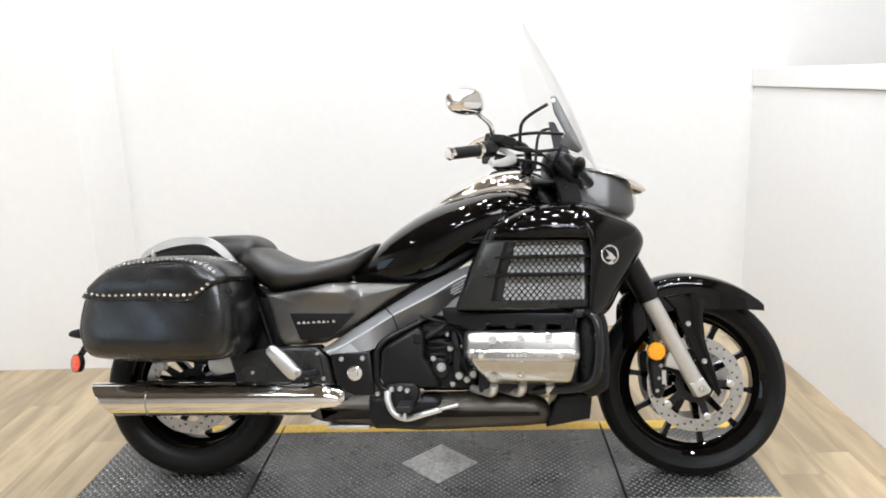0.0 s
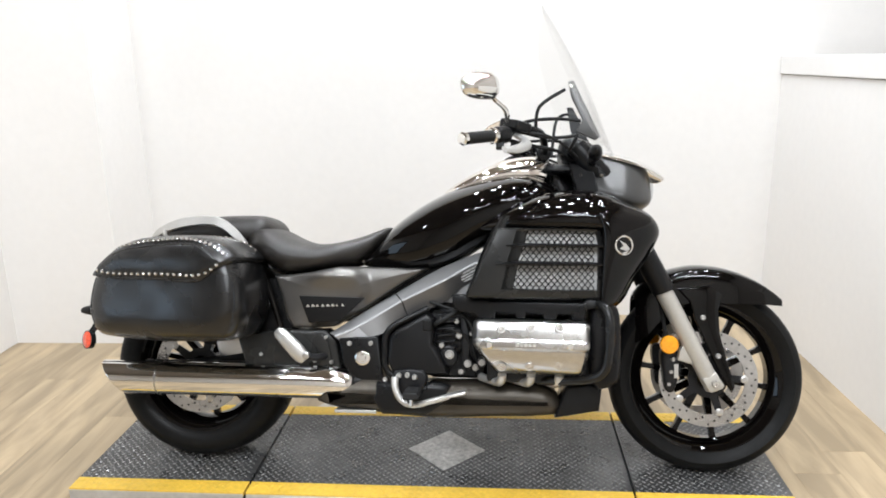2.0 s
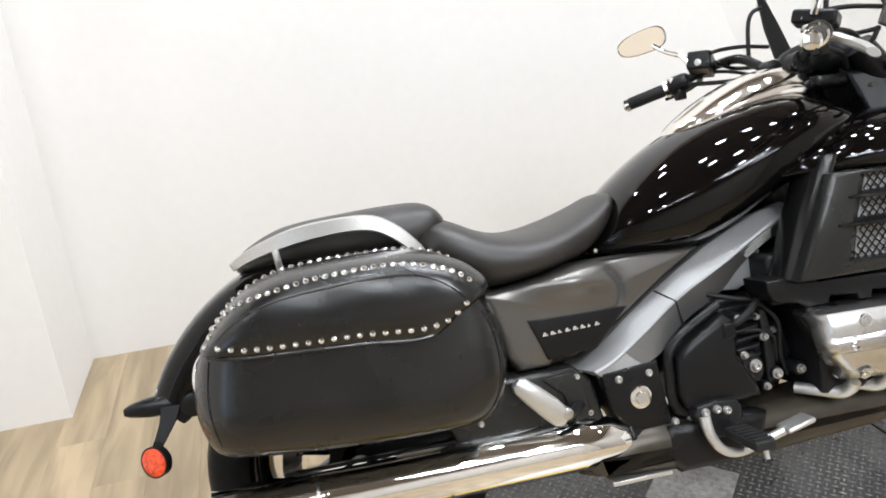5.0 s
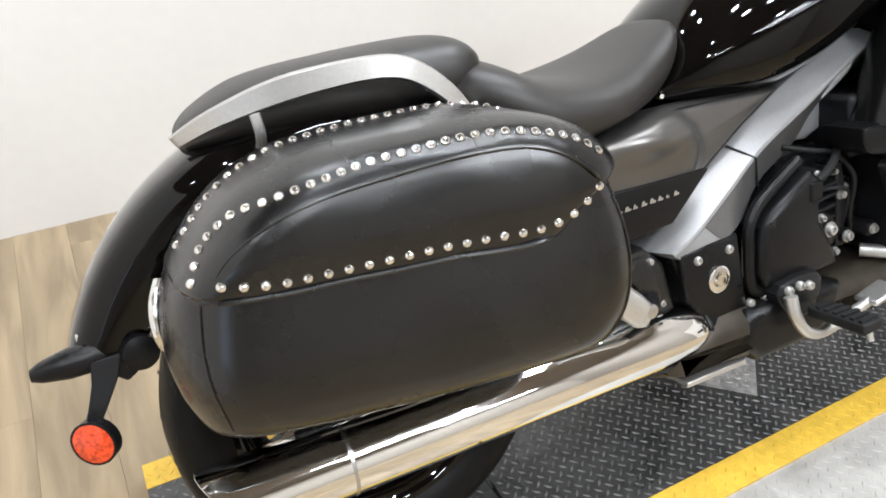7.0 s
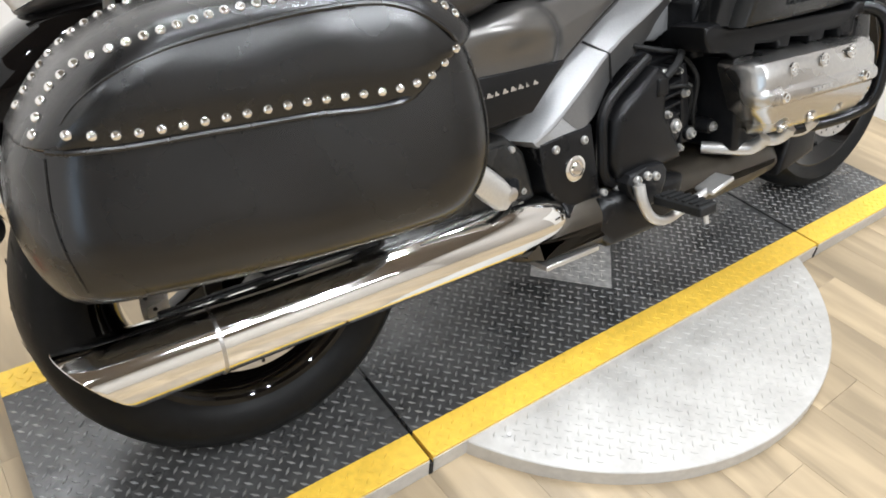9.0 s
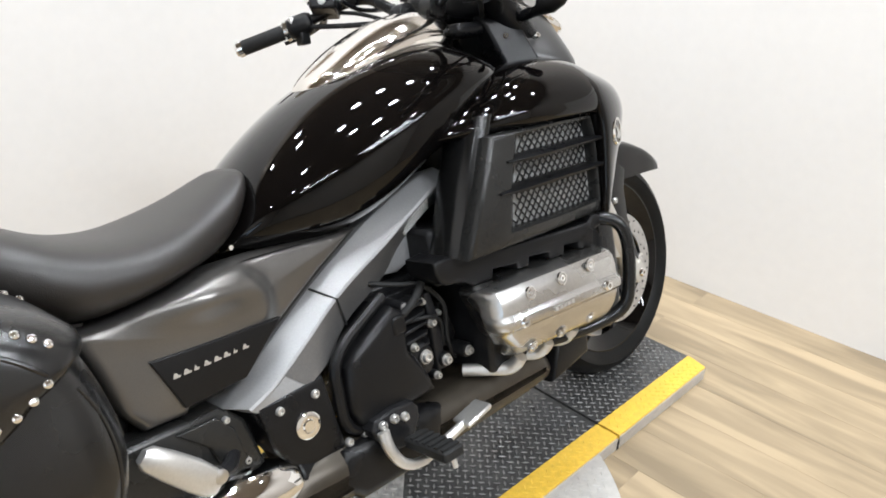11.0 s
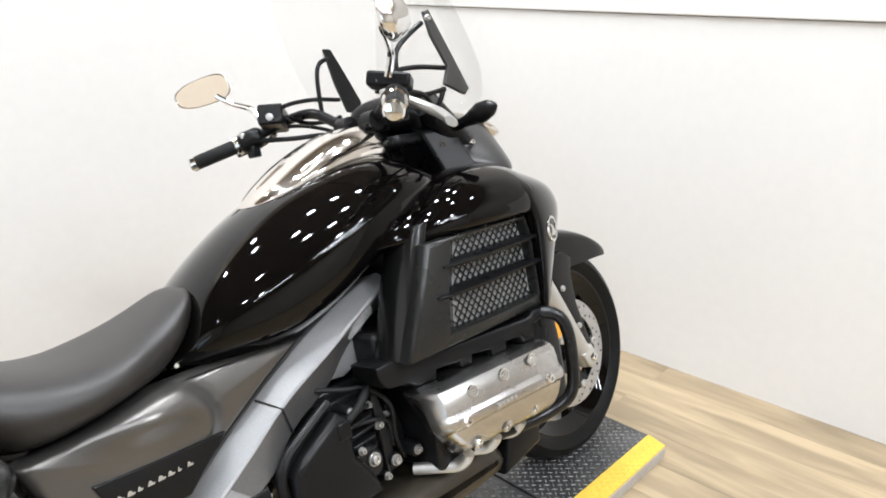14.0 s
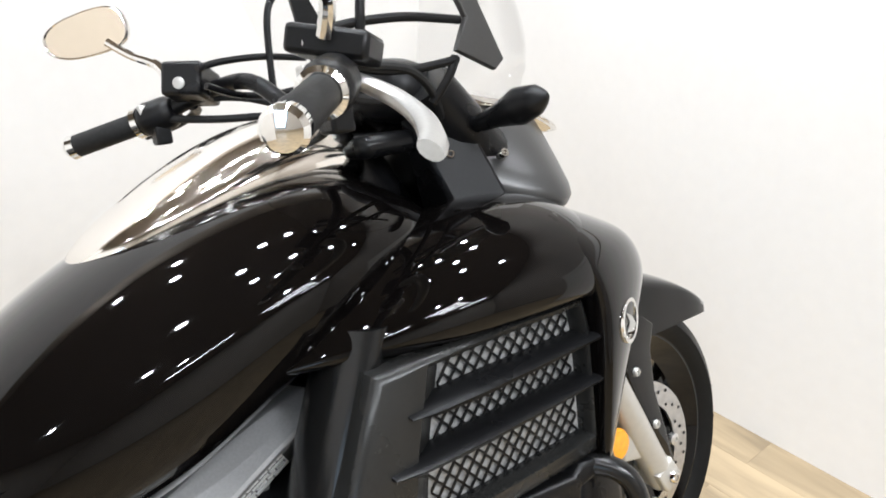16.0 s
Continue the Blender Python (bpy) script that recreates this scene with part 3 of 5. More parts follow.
wheel("front_wheel", 1.699, 0.312, 0.130, 0.243, 0.10, 10, 0.155, (-0.078, 0.078), STEER)

# front fork and what hangs on it
for s in (-1, 1):
    y = 0.127 * s
    leg = part("fork_leg", tube([(1.700, y, 0.285), (1.690, y, 0.315), (1.560, y, 0.570), (1.545, y, 0.598)], [0.022, 0.027, 0.028, 0.027], 20, 1), M_FORK, bike, "grey enamelled fork leg")
    part("axle_clamp", plate([(1.661, 0.320), (1.705, 0.341), (1.730, 0.300), (1.724, 0.290), (1.692, 0.277), (1.682, 0.281)], y - 0.022 * s, y + 0.027 * s, 0.006), M_FORK, leg)
    part("axle_bolt", bolt((1.699, y + 0.027 * s, 0.306), (0, s, 0), 0.012, 0.010, 16), M_CHROME, leg, "bright axle bolt")
    part("caliper_lug", plate([(1.630, 0.47), (1.655, 0.40), (1.645, 0.36), (1.590, 0.375), (1.595, 0.40)], y - 0.014 * s, y + 0.010 * s, 0.005), M_FORK, leg)
    upper = part("fork_cover", tube([(1.549, y, 0.590), (1.545, y, 0.600), (1.36, y, 0.955), (1.27, y, 1.06)], [0.033, 0.036, 0.037, 0.034], 20, 1), M_PLASTIC, bike, "black fork cover tube")
    cal = part("brake_caliper", plate(rounded([(1.548, 0.40), (1.590, 0.405), (1.612, 0.375), (1.600, 0.315), (1.585, 0.270), (1.560, 0.275), (1.552, 0.33)], 3), 0.060 * s, 0.108 * s, 0.012), M_ENGINE, bike, "dark grey brake caliper")
    for px_, pz in ((1.568, 0.295), (1.575, 0.335), (1.582, 0.375)):
        part("caliper_bolt", bolt((px_, 0.108 * s, pz), (0, s, 0), 0.008, 0.006), M_ALU, cal)
    part("pad_pin", box(1.585, 1.598, min(0.108 * s, 0.111 * s), max(0.108 * s, 0.111 * s), 0.315, 0.36), M_CASTALU, cal, smooth=False)
    refl = part("front_reflector", lathe([(-0.012, 0.024), (0.0, 0.029), (0.010, 0.029), (0.014, 0.026), (0.015, 0.012)], (1.562, 0.138 * s, 0.425), (0, s, 0), 28), M_AMBER, bike, "round amber reflector")
    part("reflector_stay", tube([(1.585, 0.120 * s, 0.455), (1.572, 0.128 * s, 0.44), (1.562, 0.130 * s, 0.425)], 0.006, 8, 2), M_CASTALU, refl)
part("axle", rod((1.703, -0.13, 0.305), (1.703, 0.13, 0.305), 0.014), M_CASTALU, bike)
part("brake_hose", tube([(1.46, -0.13, 0.80), (1.50, -0.10, 0.70), (1.545, -0.09, 0.56), (1.56, -0.095, 0.46), (1.578, -0.10, 0.40)], 0.007, 8), M_RUBBER, bike)

# front mudguard
FENDER = [(1.470, 0.060, 0.420, 0.585), (1.50, 0.078, 0.440, 0.622), (1.55, 0.086, 0.500, 0.652), (1.60, 0.088, 0.545, 0.669), (1.66, 0.092, 0.556, 0.680), (1.72, 0.096, 0.556, 0.678), (1.78, 0.098, 0.555, 0.666), (1.83, 0.098, 0.554, 0.647), (1.87, 0.098, 0.553, 0.624), (1.905, 0.096, 0.551, 0.596), (1.925, 0.092, 0.549, 0.576)]
rings = []
for k in range(29):
    x = 1.470 + 0.455 * k / 28
    half, low, high = along(FENDER, x)
    sec = []
    for j in range(17):
        u = -1 + 2 * j / 16
        a = abs(u)
        if a > 0.62:
            y, z = half * (1.0 - 0.03 * (1 - a)), low + (high - low) * 0.72 * (1 - a) / 0.38
        else:
            y, z = half * math.sin(a / 0.62 * math.pi / 2), low + (high - low) * (0.72 + 0.28 * math.cos(a / 0.62 * math.pi / 2))
        sec.append((x, math.copysign(y, u), z))
    rings.append(sec + [(p[0], p[1] * 0.95, low + (p[2] - low) * 0.96) for p in reversed(sec)])
part("front_fender", loft(rings), M_GLOSS, bike, "glossy black front mudguard", sharp=60)
for s in (-1, 1):
    stay = part("fender_stay", plate([(1.60, 0.60), (1.70, 0.612), (1.738, 0.585), (1.724, 0.536), (1.729, 0.456), (1.758, 0.35), (1.775, 0.29), (1.765, 0.272), (1.740, 0.312), (1.699, 0.395), (1.652, 0.501), (1.635, 0.56)], 0.096 * s, 0.108 * s, 0.005), M_GLOSS, bike, "dark mudguard bracket")
    for x, z in ((1.675, 0.510), (1.722, 0.388)):
        part("stay_bolt", bolt((x, 0.107 * s, z), (0, s, 0), 0.009, 0.007), M_CASTALU, stay)

# rear mudguard, seat rails, seats
rings = []
for k in range(17):
    t = radians(88 + k * 4.15)
    r = 0.470 - 0.030 * (k / 16.0)
    half = 0.118 - 0.035 * max(0, (k - 6) / 10.0)
    c, s_ = math.cos(t), math.sin(t)
    sec = [(r_ * c, y, 0.315 + r_ * s_) for r_, y in ((r - 0.085 - 0.03 * (k < 3), -half), (r - 0.035, -half), (r - 0.012, -half * 0.86), (r, -half * 0.5), (r + 0.004, 0), (r, half * 0.5), (r - 0.012, half * 0.86), (r - 0.035, half), (r - 0.085, half))]
    rings.append(sec + [(p[0] * 0.985, p[1] * 0.95, 0.315 + (p[2] - 0.315) * 0.985) for p in reversed(sec)])
part("rear_fender", loft(rings), M_GLOSS, bike, "glossy black rear mudguard", sharp=50)

SEAT_ROWS = [(0.165, 0.120, 0.715, 0.770), (0.21, 0.170, 0.692, 0.798), (0.255, 0.194, 0.656, 0.792), (0.31, 0.206, 0.630, 0.764), (0.36, 0.206, 0.632, 0.747), (0.42, 0.201, 0.642, 0.739), (0.48, 0.184, 0.655, 0.746), (0.545, 0.150, 0.668, 0.764), (0.60, 0.122, 0.704, 0.784), (0.635, 0.092, 0.748, 0.799), (0.655, 0.055, 0.778, 0.801)]
rings = [oval_ring(x, h, a, b, 2.7, 28) for x, h, a, b in ((x, *along(SEAT_ROWS, x)) for x in [0.165 + 0.490 * k / 24 for k in range(25)])]
part("rider_seat", loft(rings), M_SEAT, bike, "dark vinyl rider seat", subdiv=1)
PILLION = [(-0.195, 0.045, 0.735, 0.762), (-0.17, 0.085, 0.735, 0.785), (-0.09, 0.120, 0.735, 0.820), (0.05, 0.138, 0.73, 0.834), (0.17, 0.142, 0.720, 0.838), (0.215, 0.138, 0.735, 0.834), (0.243, 0.120, 0.755, 0.815), (0.256, 0.085, 0.770, 0.795)]
rings = [oval_ring(x, h, a, b, 2.9, 28) for x, h, a, b in ((x, *along(PILLION, x)) for x in [-0.195 + 0.451 * k / 24 for k in range(25)])]
part("pillion_seat", loft(rings), M_SEAT, bike, "dark vinyl passenger seat pad", subdiv=1)

for s in (-1, 1):
    prof = [(-0.200, 0.752, 0.050, 0.009), (-0.148, 0.778, 0.098, 0.013), (-0.062, 0.802, 0.142, 0.017), (0.028, 0.811, 0.168, 0.016), (0.085, 0.807, 0.176, 0.016), (0.125, 0.787, 0.176, 0.015), (0.16, 0.756, 0.174, 0.013), (0.185, 0.728, 0.168, 0.008)]
    if s > 0:
        prof = prof[3:]
    path = smooth_path([(x, y * s, z) for x, z, y, h in prof], 5)
    rings = []
    for i, p in enumerate(path):
        h = along([(k * 5, q[3]) for k, q in enumerate(prof)], i)[0]
        d = (path[min(i + 1, len(path) - 1)] - path[max(i - 1, 0)]).normalized()
        n = Vector((-d.z, 0, d.x)).normalized()
        w = Vector((0, s * 0.008, 0))
        rings.append([p + n * h + w * 0.2, p + n * h * 0.8 + w, p - n * h * 0.8 + w * 1.3, p - n * h + w * 0.3, p - n * h * 0.8 - w, p + n * h * 0.8 - w])
    rail = part("grab_rail", loft(rings), M_CASTALU, bike, "silver passenger grab rail", sharp=50)
    part("rail_stay", tube([(-0.105, 0.160 * s, 0.780), (-0.102, 0.157 * s, 0.755), (-0.10, 0.13 * s, 0.735)], 0.007, 8, 3), M_CASTALU, rail)
part("tail_panel", loft([oval_ring(x, h, a, b, 3, 20) for x, h, a, b in ((-0.17, 0.09, 0.69, 0.735), (-0.05, 0.13, 0.68, 0.74), (0.1, 0.15, 0.67, 0.735), (0.22, 0.15, 0.62, 0.72), (0.32, 0.13, 0.55, 0.68))]), M_GLOSS, bike, "glossy black tail panel")

part("frame_core", box(0.62, 1.24, -0.085, 0.085, 0.36, 0.68), M_ENGINE, bike, "black inner frame", bevel=0.02)
# fuel tank and its console
TANK = [(0.556, 0.085, 0.665, 0.690), (0.60, 0.122, 0.662, 0.733), (0.65, 0.156, 0.660, 0.795), (0.75, 0.196, 0.658, 0.872), (0.86, 0.224, 0.692, 0.930), (0.97, 0.240, 0.752, 0.966), (1.06, 0.242, 0.785, 0.982), (1.13, 0.228, 0.80, 0.978), (1.19, 0.20, 0.82, 0.952), (1.235, 0.16, 0.86, 0.92)]
rings = []
for k in range(33):
    x = 0.556 + 0.679 * k / 32
    h, a, b = along(TANK, x)
    rings.append(oval_ring(x, h, a - 0.02 * math.sin(math.pi * k / 32), b, 1.82, 36, low=3.2))
tank = part("fuel_tank", loft(rings), M_GLOSS, bike, "glossy black fuel tank", subdiv=1)
CONSOLE = [(0.825, 0.022, 0.895, 0.918), (0.845, 0.05, 0.895, 0.935), (0.875, 0.075, 0.90, 0.955), (0.95, 0.098, 0.91, 0.998), (1.04, 0.108, 0.92, 1.034), (1.12, 0.105, 0.92, 1.046), (1.18, 0.085, 0.92, 1.038), (1.205, 0.06, 0.92, 1.015)]
rings = [oval_ring(x, h, a, b, 2.0, 28) for x, h, a, b in ((x, *along(CONSOLE, x)) for x in [0.825 + 0.38 * k / 20 for k in range(21)])]
part("tank_console", loft(rings), M_CONSOLE, tank, "chrome tank-top console", subdiv=1)
part("console_bezel", loft([oval_ring(x, h + 0.006, a - 0.02, a + (b - a) * 0.36, 2.3, 28) for x, h, a, b in ((x, *along(CONSOLE, x)) for x in [0.815 + 0.392 * k / 20 for k in range(21)])]), M_PLASTIC, tank, "black console seal", subdiv=1)
part("seat_knob", lathe([(-0.01, 0.004), (0.004, 0.006), (0.008, 0.004)], (0.572, -0.112, 0.679), (-0.2, -1, 0.1), 12), M_CHROME, tank)

# radiator shrouds, grilles
def shroud(s):
    rows = [(0.945, 0.775, 0.800, 0.215), (1.0, 0.778, 0.838, 0.262), (1.06, 0.779, 0.868, 0.298), (1.14, 0.779, 0.897, 0.324), (1.24, 0.778, 0.912, 0.337), (1.32, 0.775, 0.910, 0.338), (1.38, 0.765, 0.896, 0.322), (1.44, 0.755, 0.866, 0.290)]
    rings = []
    for k in range(25):
        x = 0.945 + 0.495 * k / 24
        a, b, y = along(rows, x)
        h = b - a
        yi = 0.12 + 0.06 * (1 - min(1, k / 8))
        rings.append([(x, s * p, z) for p, z in ((yi, a), (y - 0.02, a), (y - 0.004, a + 0.01), (y, a + h * 0.3), (y - 0.012, a + h * 0.55), (y - 0.045, a + h * 0.80), (y - 0.095, a + h * 0.95), (y - 0.15 if y - 0.15 > yi else (yi + y) / 2 - 0.03, b), (yi, b - 0.005))])
    body = part("radiator_shroud", loft(rings), M_GLOSS, bike, "glossy black radiator shroud", subdiv=2)
    cols = [(0.535, 1.326, 1.375, 0.326), (0.56, 1.324, 1.405, 0.332), (0.62, 1.326, 1.436, 0.339), (0.70, 1.330, 1.482, 0.344), (0.745, 1.332, 1.506, 0.345), (0.775, 1.330, 1.517, 0.344), (0.805, 1.322, 1.508, 0.342), (0.835, 1.310, 1.485, 0.336), (0.865, 1.30, 1.43, 0.315), (0.895, 1.30, 1.375, 0.280)]
    rings = []
    for k in range(19):
        z = 0.535 + 0.360 * k / 18
        x0, x1, y = along(cols, z)
        w = x1 - x0
        rings.append([(x, s * p, z) for x, p in ((x0, 0.16), (x0, y - 0.012), (x0 + 0.006, y - 0.002), (x0 + w * 0.25, y - 0.008), (x0 + w * 0.55, y - 0.027), (x0 + w * 0.8, y - 0.052), (x1 - 0.010, y - 0.078), (x1, y - 0.105), (x1 - 0.006, y - 0.14), (x1 - 0.03, 0.16))])
    part("shroud_front", loft(rings), M_GLOSS, body, "glossy black front flank of the shroud", subdiv=2)
    # round badge with a plain wing shape
    c = Vector((1.392, s * 0.3270, 0.732))
    ax = Vector((0.36, s, 0))
    badge = part("badge_ring", lathe([(0.0, 0.024), (0.004, 0.0245), (0.005, 0.027), (0.004, 0.0295), (-0.004, 0.030)], c, ax, 36), M_CHROME, body, "round chrome badge ring")
    wing = [(-0.014, 0.015), (0.006, 0.004), (0.020, -0.011), (0.008, -0.017), (-0.014, -0.011), (-0.002, -0.002)]
    part("badge_wing", moved(prism(wing, -0.003, 0.004 * s), Matrix.Translation(c) @ Matrix.Rotation(-0.345 * s, 4, "Z")), M_CASTALU, badge, smooth=False)
    return body


def grille(s):
    yo = 0.316
    outer = [(0.925, 0.570), (0.972, 0.676), (1.018, 0.782), (1.17, 0.784), (1.325, 0.782), (1.336, 0.737), (1.334, 0.65), (1.330, 0.570), (1.13, 0.568)]
    open_ = [(1.078, 0.600), (1.096, 0.688), (1.122, 0.774), (1.21, 0.776), (1.312, 0.774), (1.320, 0.735), (1.320, 0.66), (1.318, 0.600), (1.20, 0.598)]
    lip = [(x - (0.040 if x < 1.13 else 0), z) for x, z in inset(open_, -0.004)]
    n = len(outer)
    rings = [[(x, s * (yo - 0.040), z) for x, z in outer], [(x, s * (yo - 0.012), z) for x, z in outer], [(x, s * (yo - 0.003), z) for x, z in inset(outer, 0.003)], [(x, s * yo, z) for x, z in inset(outer, 0.010)], [(x, s * (yo + 0.003), z) for x, z in lip], [(x, s * (yo - 0.003), z) for x, z in inset(lip, 0.003)], [(x, s * (yo - 0.03), z) for x, z in open_]]
    g = part("grille_frame", loft(rings), M_GRILLE, bike, "black plastic radiator grille", sharp=50)
    for z, x0 in ((0.730, 1.046), (0.675, 1.016)):
        part("grille_fin", loft([[(x, s * (yo + a), z + c) for a, c in ((-0.022, -0.004 * f), (0.004 + 0.010 * f, -0.006 * f), (0.007 + 0.010 * f, -0.001), (0.004 + 0.008 * f, 0.003 * f), (-0.022, 0.007 * f))] for x, f in ((x0, 0.35), (x0 + 0.03, 0.9), (x0 + 0.09, 1.15), (1.24, 1.0), (1.334, 0.8))]), M_PLASTIC, g, sharp=40)
    strands = []
    zs, ze, pitch = 0.598, 0.778, 0.0182
    rows_n = 17
    dz = (ze - zs) / rows_n
    for r in range(rows_n + 1):
        z = zs + r * dz
        left = 1.062 + 0.045 * (z - zs) / (ze - zs)
        for k in range(28):
            x = 1.056 + k * pitch / 2
            x1 = min(x + pitch / 2, 1.319)
            if x < left or x > 1.317:
                continue
            up = dz * 0.5 * (1 if (k + r) % 2 else -1)
            a, b = Vector((x, s * (yo - 0.018), z - up * 0.92)), Vector((x1, s * (yo - 0.018), z + up * 0.92))
            t = Vector((0, 0, 0.0021))
            d = Vector((0, s * 0.0022, 0))
            strands.append(([a - t, b - t, b + t, a + t, a - t - d, b - t - d, b + t - d, a + t - d], [(0, 1, 2, 3), (4, 7, 6, 5), (3, 2, 6, 7), (0, 4, 5, 1)]))
    tagged(part("grille_mesh", join(*strands), M_PLASTIC, g, "black expanded metal mesh", smooth=False), kind="stuff")
    part("radiator_core", box(1.06, 1.32, *sorted((s * (yo - 0.024), s * (yo - 0.045))), 0.59, 0.78), M_MESH, g, "silver radiator core", smooth=False)
    # two upright ducts behind the grille
    for x0, w in ((0.890, 0.062), (0.943, 0.050)):
        part("radiator_duct", loft([[(x0 + dx + w * (0.5 + 0.5 * math.cos(t)), s * (0.235 + 0.055 * math.sin(t)), z) for t in (2 * math.pi * j / 16 for j in range(16))] for dx, z in ((0.028, 0.572), (0.05, 0.63), (0.075, 0.70), (0.115, 0.79), (0.13, 0.82))]), M_GUARD, g, "glossy black duct", sharp=60)
    # ledge between grille and engine
    ledge = [(0.879, 0.575), (0.918, 0.578), (0.947, 0.566), (1.00, 0.562), (1.276, 0.558), (1.289, 0.570), (1.332, 0.567), (1.338, 0.548), (1.287, 0.539), (1.282, 0.507), (1.245, 0.507), (1.241, 0.523), (1.203, 0.525), (1.199, 0.507), (1.163, 0.507), (1.159, 0.521), (1.11, 0.526), (1.106, 0.508), (1.079, 0.508), (1.075, 0.521), (1.019, 0.525), (1.015, 0.506), (0.966, 0.505), (0.948, 0.518), (0.905, 0.525), (0.893, 0.532), (0.882, 0.550)]
    v, f = plate(ledge, s * 0.18, s * 0.262, 0.006)
    v = [Vector((p[0], p[1] + (s * 0.17 * max(0.0, min(p[0], 1.3) - 0.945) if abs(p[1]) > 0.2 else 0), p[2])) for p in v]
    part("grille_ledge", (v, f), M_PLASTIC, g, "black plastic ledge over the engine", sharp=40)
    return g


for s in (-1, 1):
    shroud(s)
    grille(s)
part("radiator_block", box(1.12, 1.36, -0.19, 0.19, 0.56, 0.86), M_PLASTIC, bike, bevel=0.01)

# engine
part("engine_block", box(0.99, 1.30, -0.262, 0.27, 0.31, 0.50), M_ENGINE, bike, "black painted flat-six engine block", bevel=0.010)
part("gearbox_case", box(0.80, 0.986, -0.125, 0.27, 0.30, 0.53), M_ENGINE, bike, "black gearbox case", bevel=0.010)
part("intake_box", box(0.93, 1.30, -0.2, 0.2, 0.504, 0.62), M_ENGINE, bike, "black intake box", bevel=0.010)
SECTION = [(0.24, 0.343), (0.288, 0.341), (0.306, 0.344), (0.326, 0.354), (0.341, 0.368), (0.350, 0.386), (0.356, 0.409), (0.357, 0.417), (0.361, 0.420), (0.366, 0.426), (0.367, 0.435), (0.366, 0.443), (0.360, 0.448), (0.357, 0.452), (0.356, 0.470), (0.352, 0.489), (0.343, 0.500), (0.328, 0.505), (0.24, 0.506)]
for s in (-1, 1):
    def ring(x, low_x, grow):
        return [(x + (low_x - x) * max(0.0, min(1.0, (0.43 - z) / 0.08)), s * (y + (0.10 * (x - 1.12) - grow * (y > 0.3)) * (y > 0.25)), z + grow * 0.4 * (z < 0.38) - grow * 0.3 * (z > 0.48)) for y, z in SECTION]
    cover = part("engine_cover", loft([ring(0.948, 1.006, 0.045), ring(0.950, 1.010, 0.026), ring(0.955, 1.016, 0.012), ring(0.963, 1.024, 0.003), ring(0.972, 1.032, 0.0), ring(1.270, 1.255, 0.0), ring(1.281, 1.266, 0.003), ring(1.290, 1.274, 0.012), ring(1.295, 1.279, 0.03)]), M_ALU, bike, "polished aluminium engine head cover", sharp=26)
    flat = lambda x, y: s * (y + 0.10 * (x - 1.12))
    for x, z in ((1.035, 0.480), (1.121, 0.484), (1.203, 0.488)):
        part("cover_bolt", join(bolt((x, flat(x, 0.352), z), (0, s, 0.12), 0.0085, 0.006, 14), lathe([(0.0, 0.0135), (0.0035, 0.013), (0.0038, 0.0115), (0.001, 0.0105)], (x, flat(x, 0.354), z), (0, s, 0.12), 18)), M_CHROME, cover)
    for x, z in ((1.036, 0.367), (1.119, 0.371), (1.204, 0.375)):
        part("cover_bolt", join(bolt((x, flat(x, 0.339), z), (0, s, -0.55), 0.0085, 0.007, 14), lathe([(0.0, 0.0135), (0.0035, 0.013), (0.0038, 0.0115), (0.001, 0.0105)], (x, flat(x, 0.341), z), (0, s, -0.55), 18)), M_CHROME, cover)
    for x, y, z, n in [(x, 0.3545, z, 0.12) for x, z in ((1.035, 0.480), (1.121, 0.484), (1.203, 0.488))] + [(x, 0.3415, z, -0.55) for x, z in ((1.036, 0.367), (1.119, 0.371), (1.204, 0.375))]:
        part("bolt_recess", lathe([(0.0, 0.0118), (0.0022, 0.0112), (0.0022, 0.0085)], (x, flat(x, y), z), (0, s, n), 18), M_STEEL, cover)
    for x, z in ((1.000, 0.434), (1.236, 0.436)):
        part("cover_bolt", bolt((x, flat(x, 0.366), z), (0, s, 0), 0.011, 0.007, 14), M_CHROME, cover)
    for k in range(6):
        part("raised_mark", box(1.078 + k * 0.0125, 1.0865 + k * 0.0125, *sorted((flat(1.1, 0.365), flat(1.1, 0.3705))), 0.4315, 0.4390), M_CASTALU, cover, smooth=False)
    for x in (1.028, 1.115, 1.20):
        part("exhaust_stub", tube([(x + 0.010, s * 0.296, 0.340), (x + 0.008, s * 0.286, 0.326), (x, s * 0.268, 0.313), (x - 0.022, s * 0.243, 0.313), (x - 0.058, s * 0.195, 0.316)], [0.013, 0.0145, 0.0145, 0.013, 0.013], 16, 4), M_CASTALU, bike, "silver exhaust header stub")
part("timing_cover", plate(rounded([(1.305, 0.32), (1.305, 0.555), (1.36, 0.56), (1.388, 0.52), (1.390, 0.36), (1.37, 0.315)], 3), -0.20, -0.305, 0.02), M_PLASTIC, bike, "black engine side guard")
for s in (-1, 1):
    bar = part("engine_guard_bar", tube([(1.28, s * 0.24, 0.545), (1.312, s * 0.300, 0.556), (1.338, s * 0.340, 0.546), (1.350, s * 0.356, 0.505), (1.348, s * 0.356, 0.425), (1.335, s * 0.348, 0.362), (1.295, s * 0.325, 0.336), (1.22, s * 0.290, 0.324), (1.15, s * 0.24, 0.316)], 0.0145, 14), M_GUARD, bike, "black tubular engine guard")

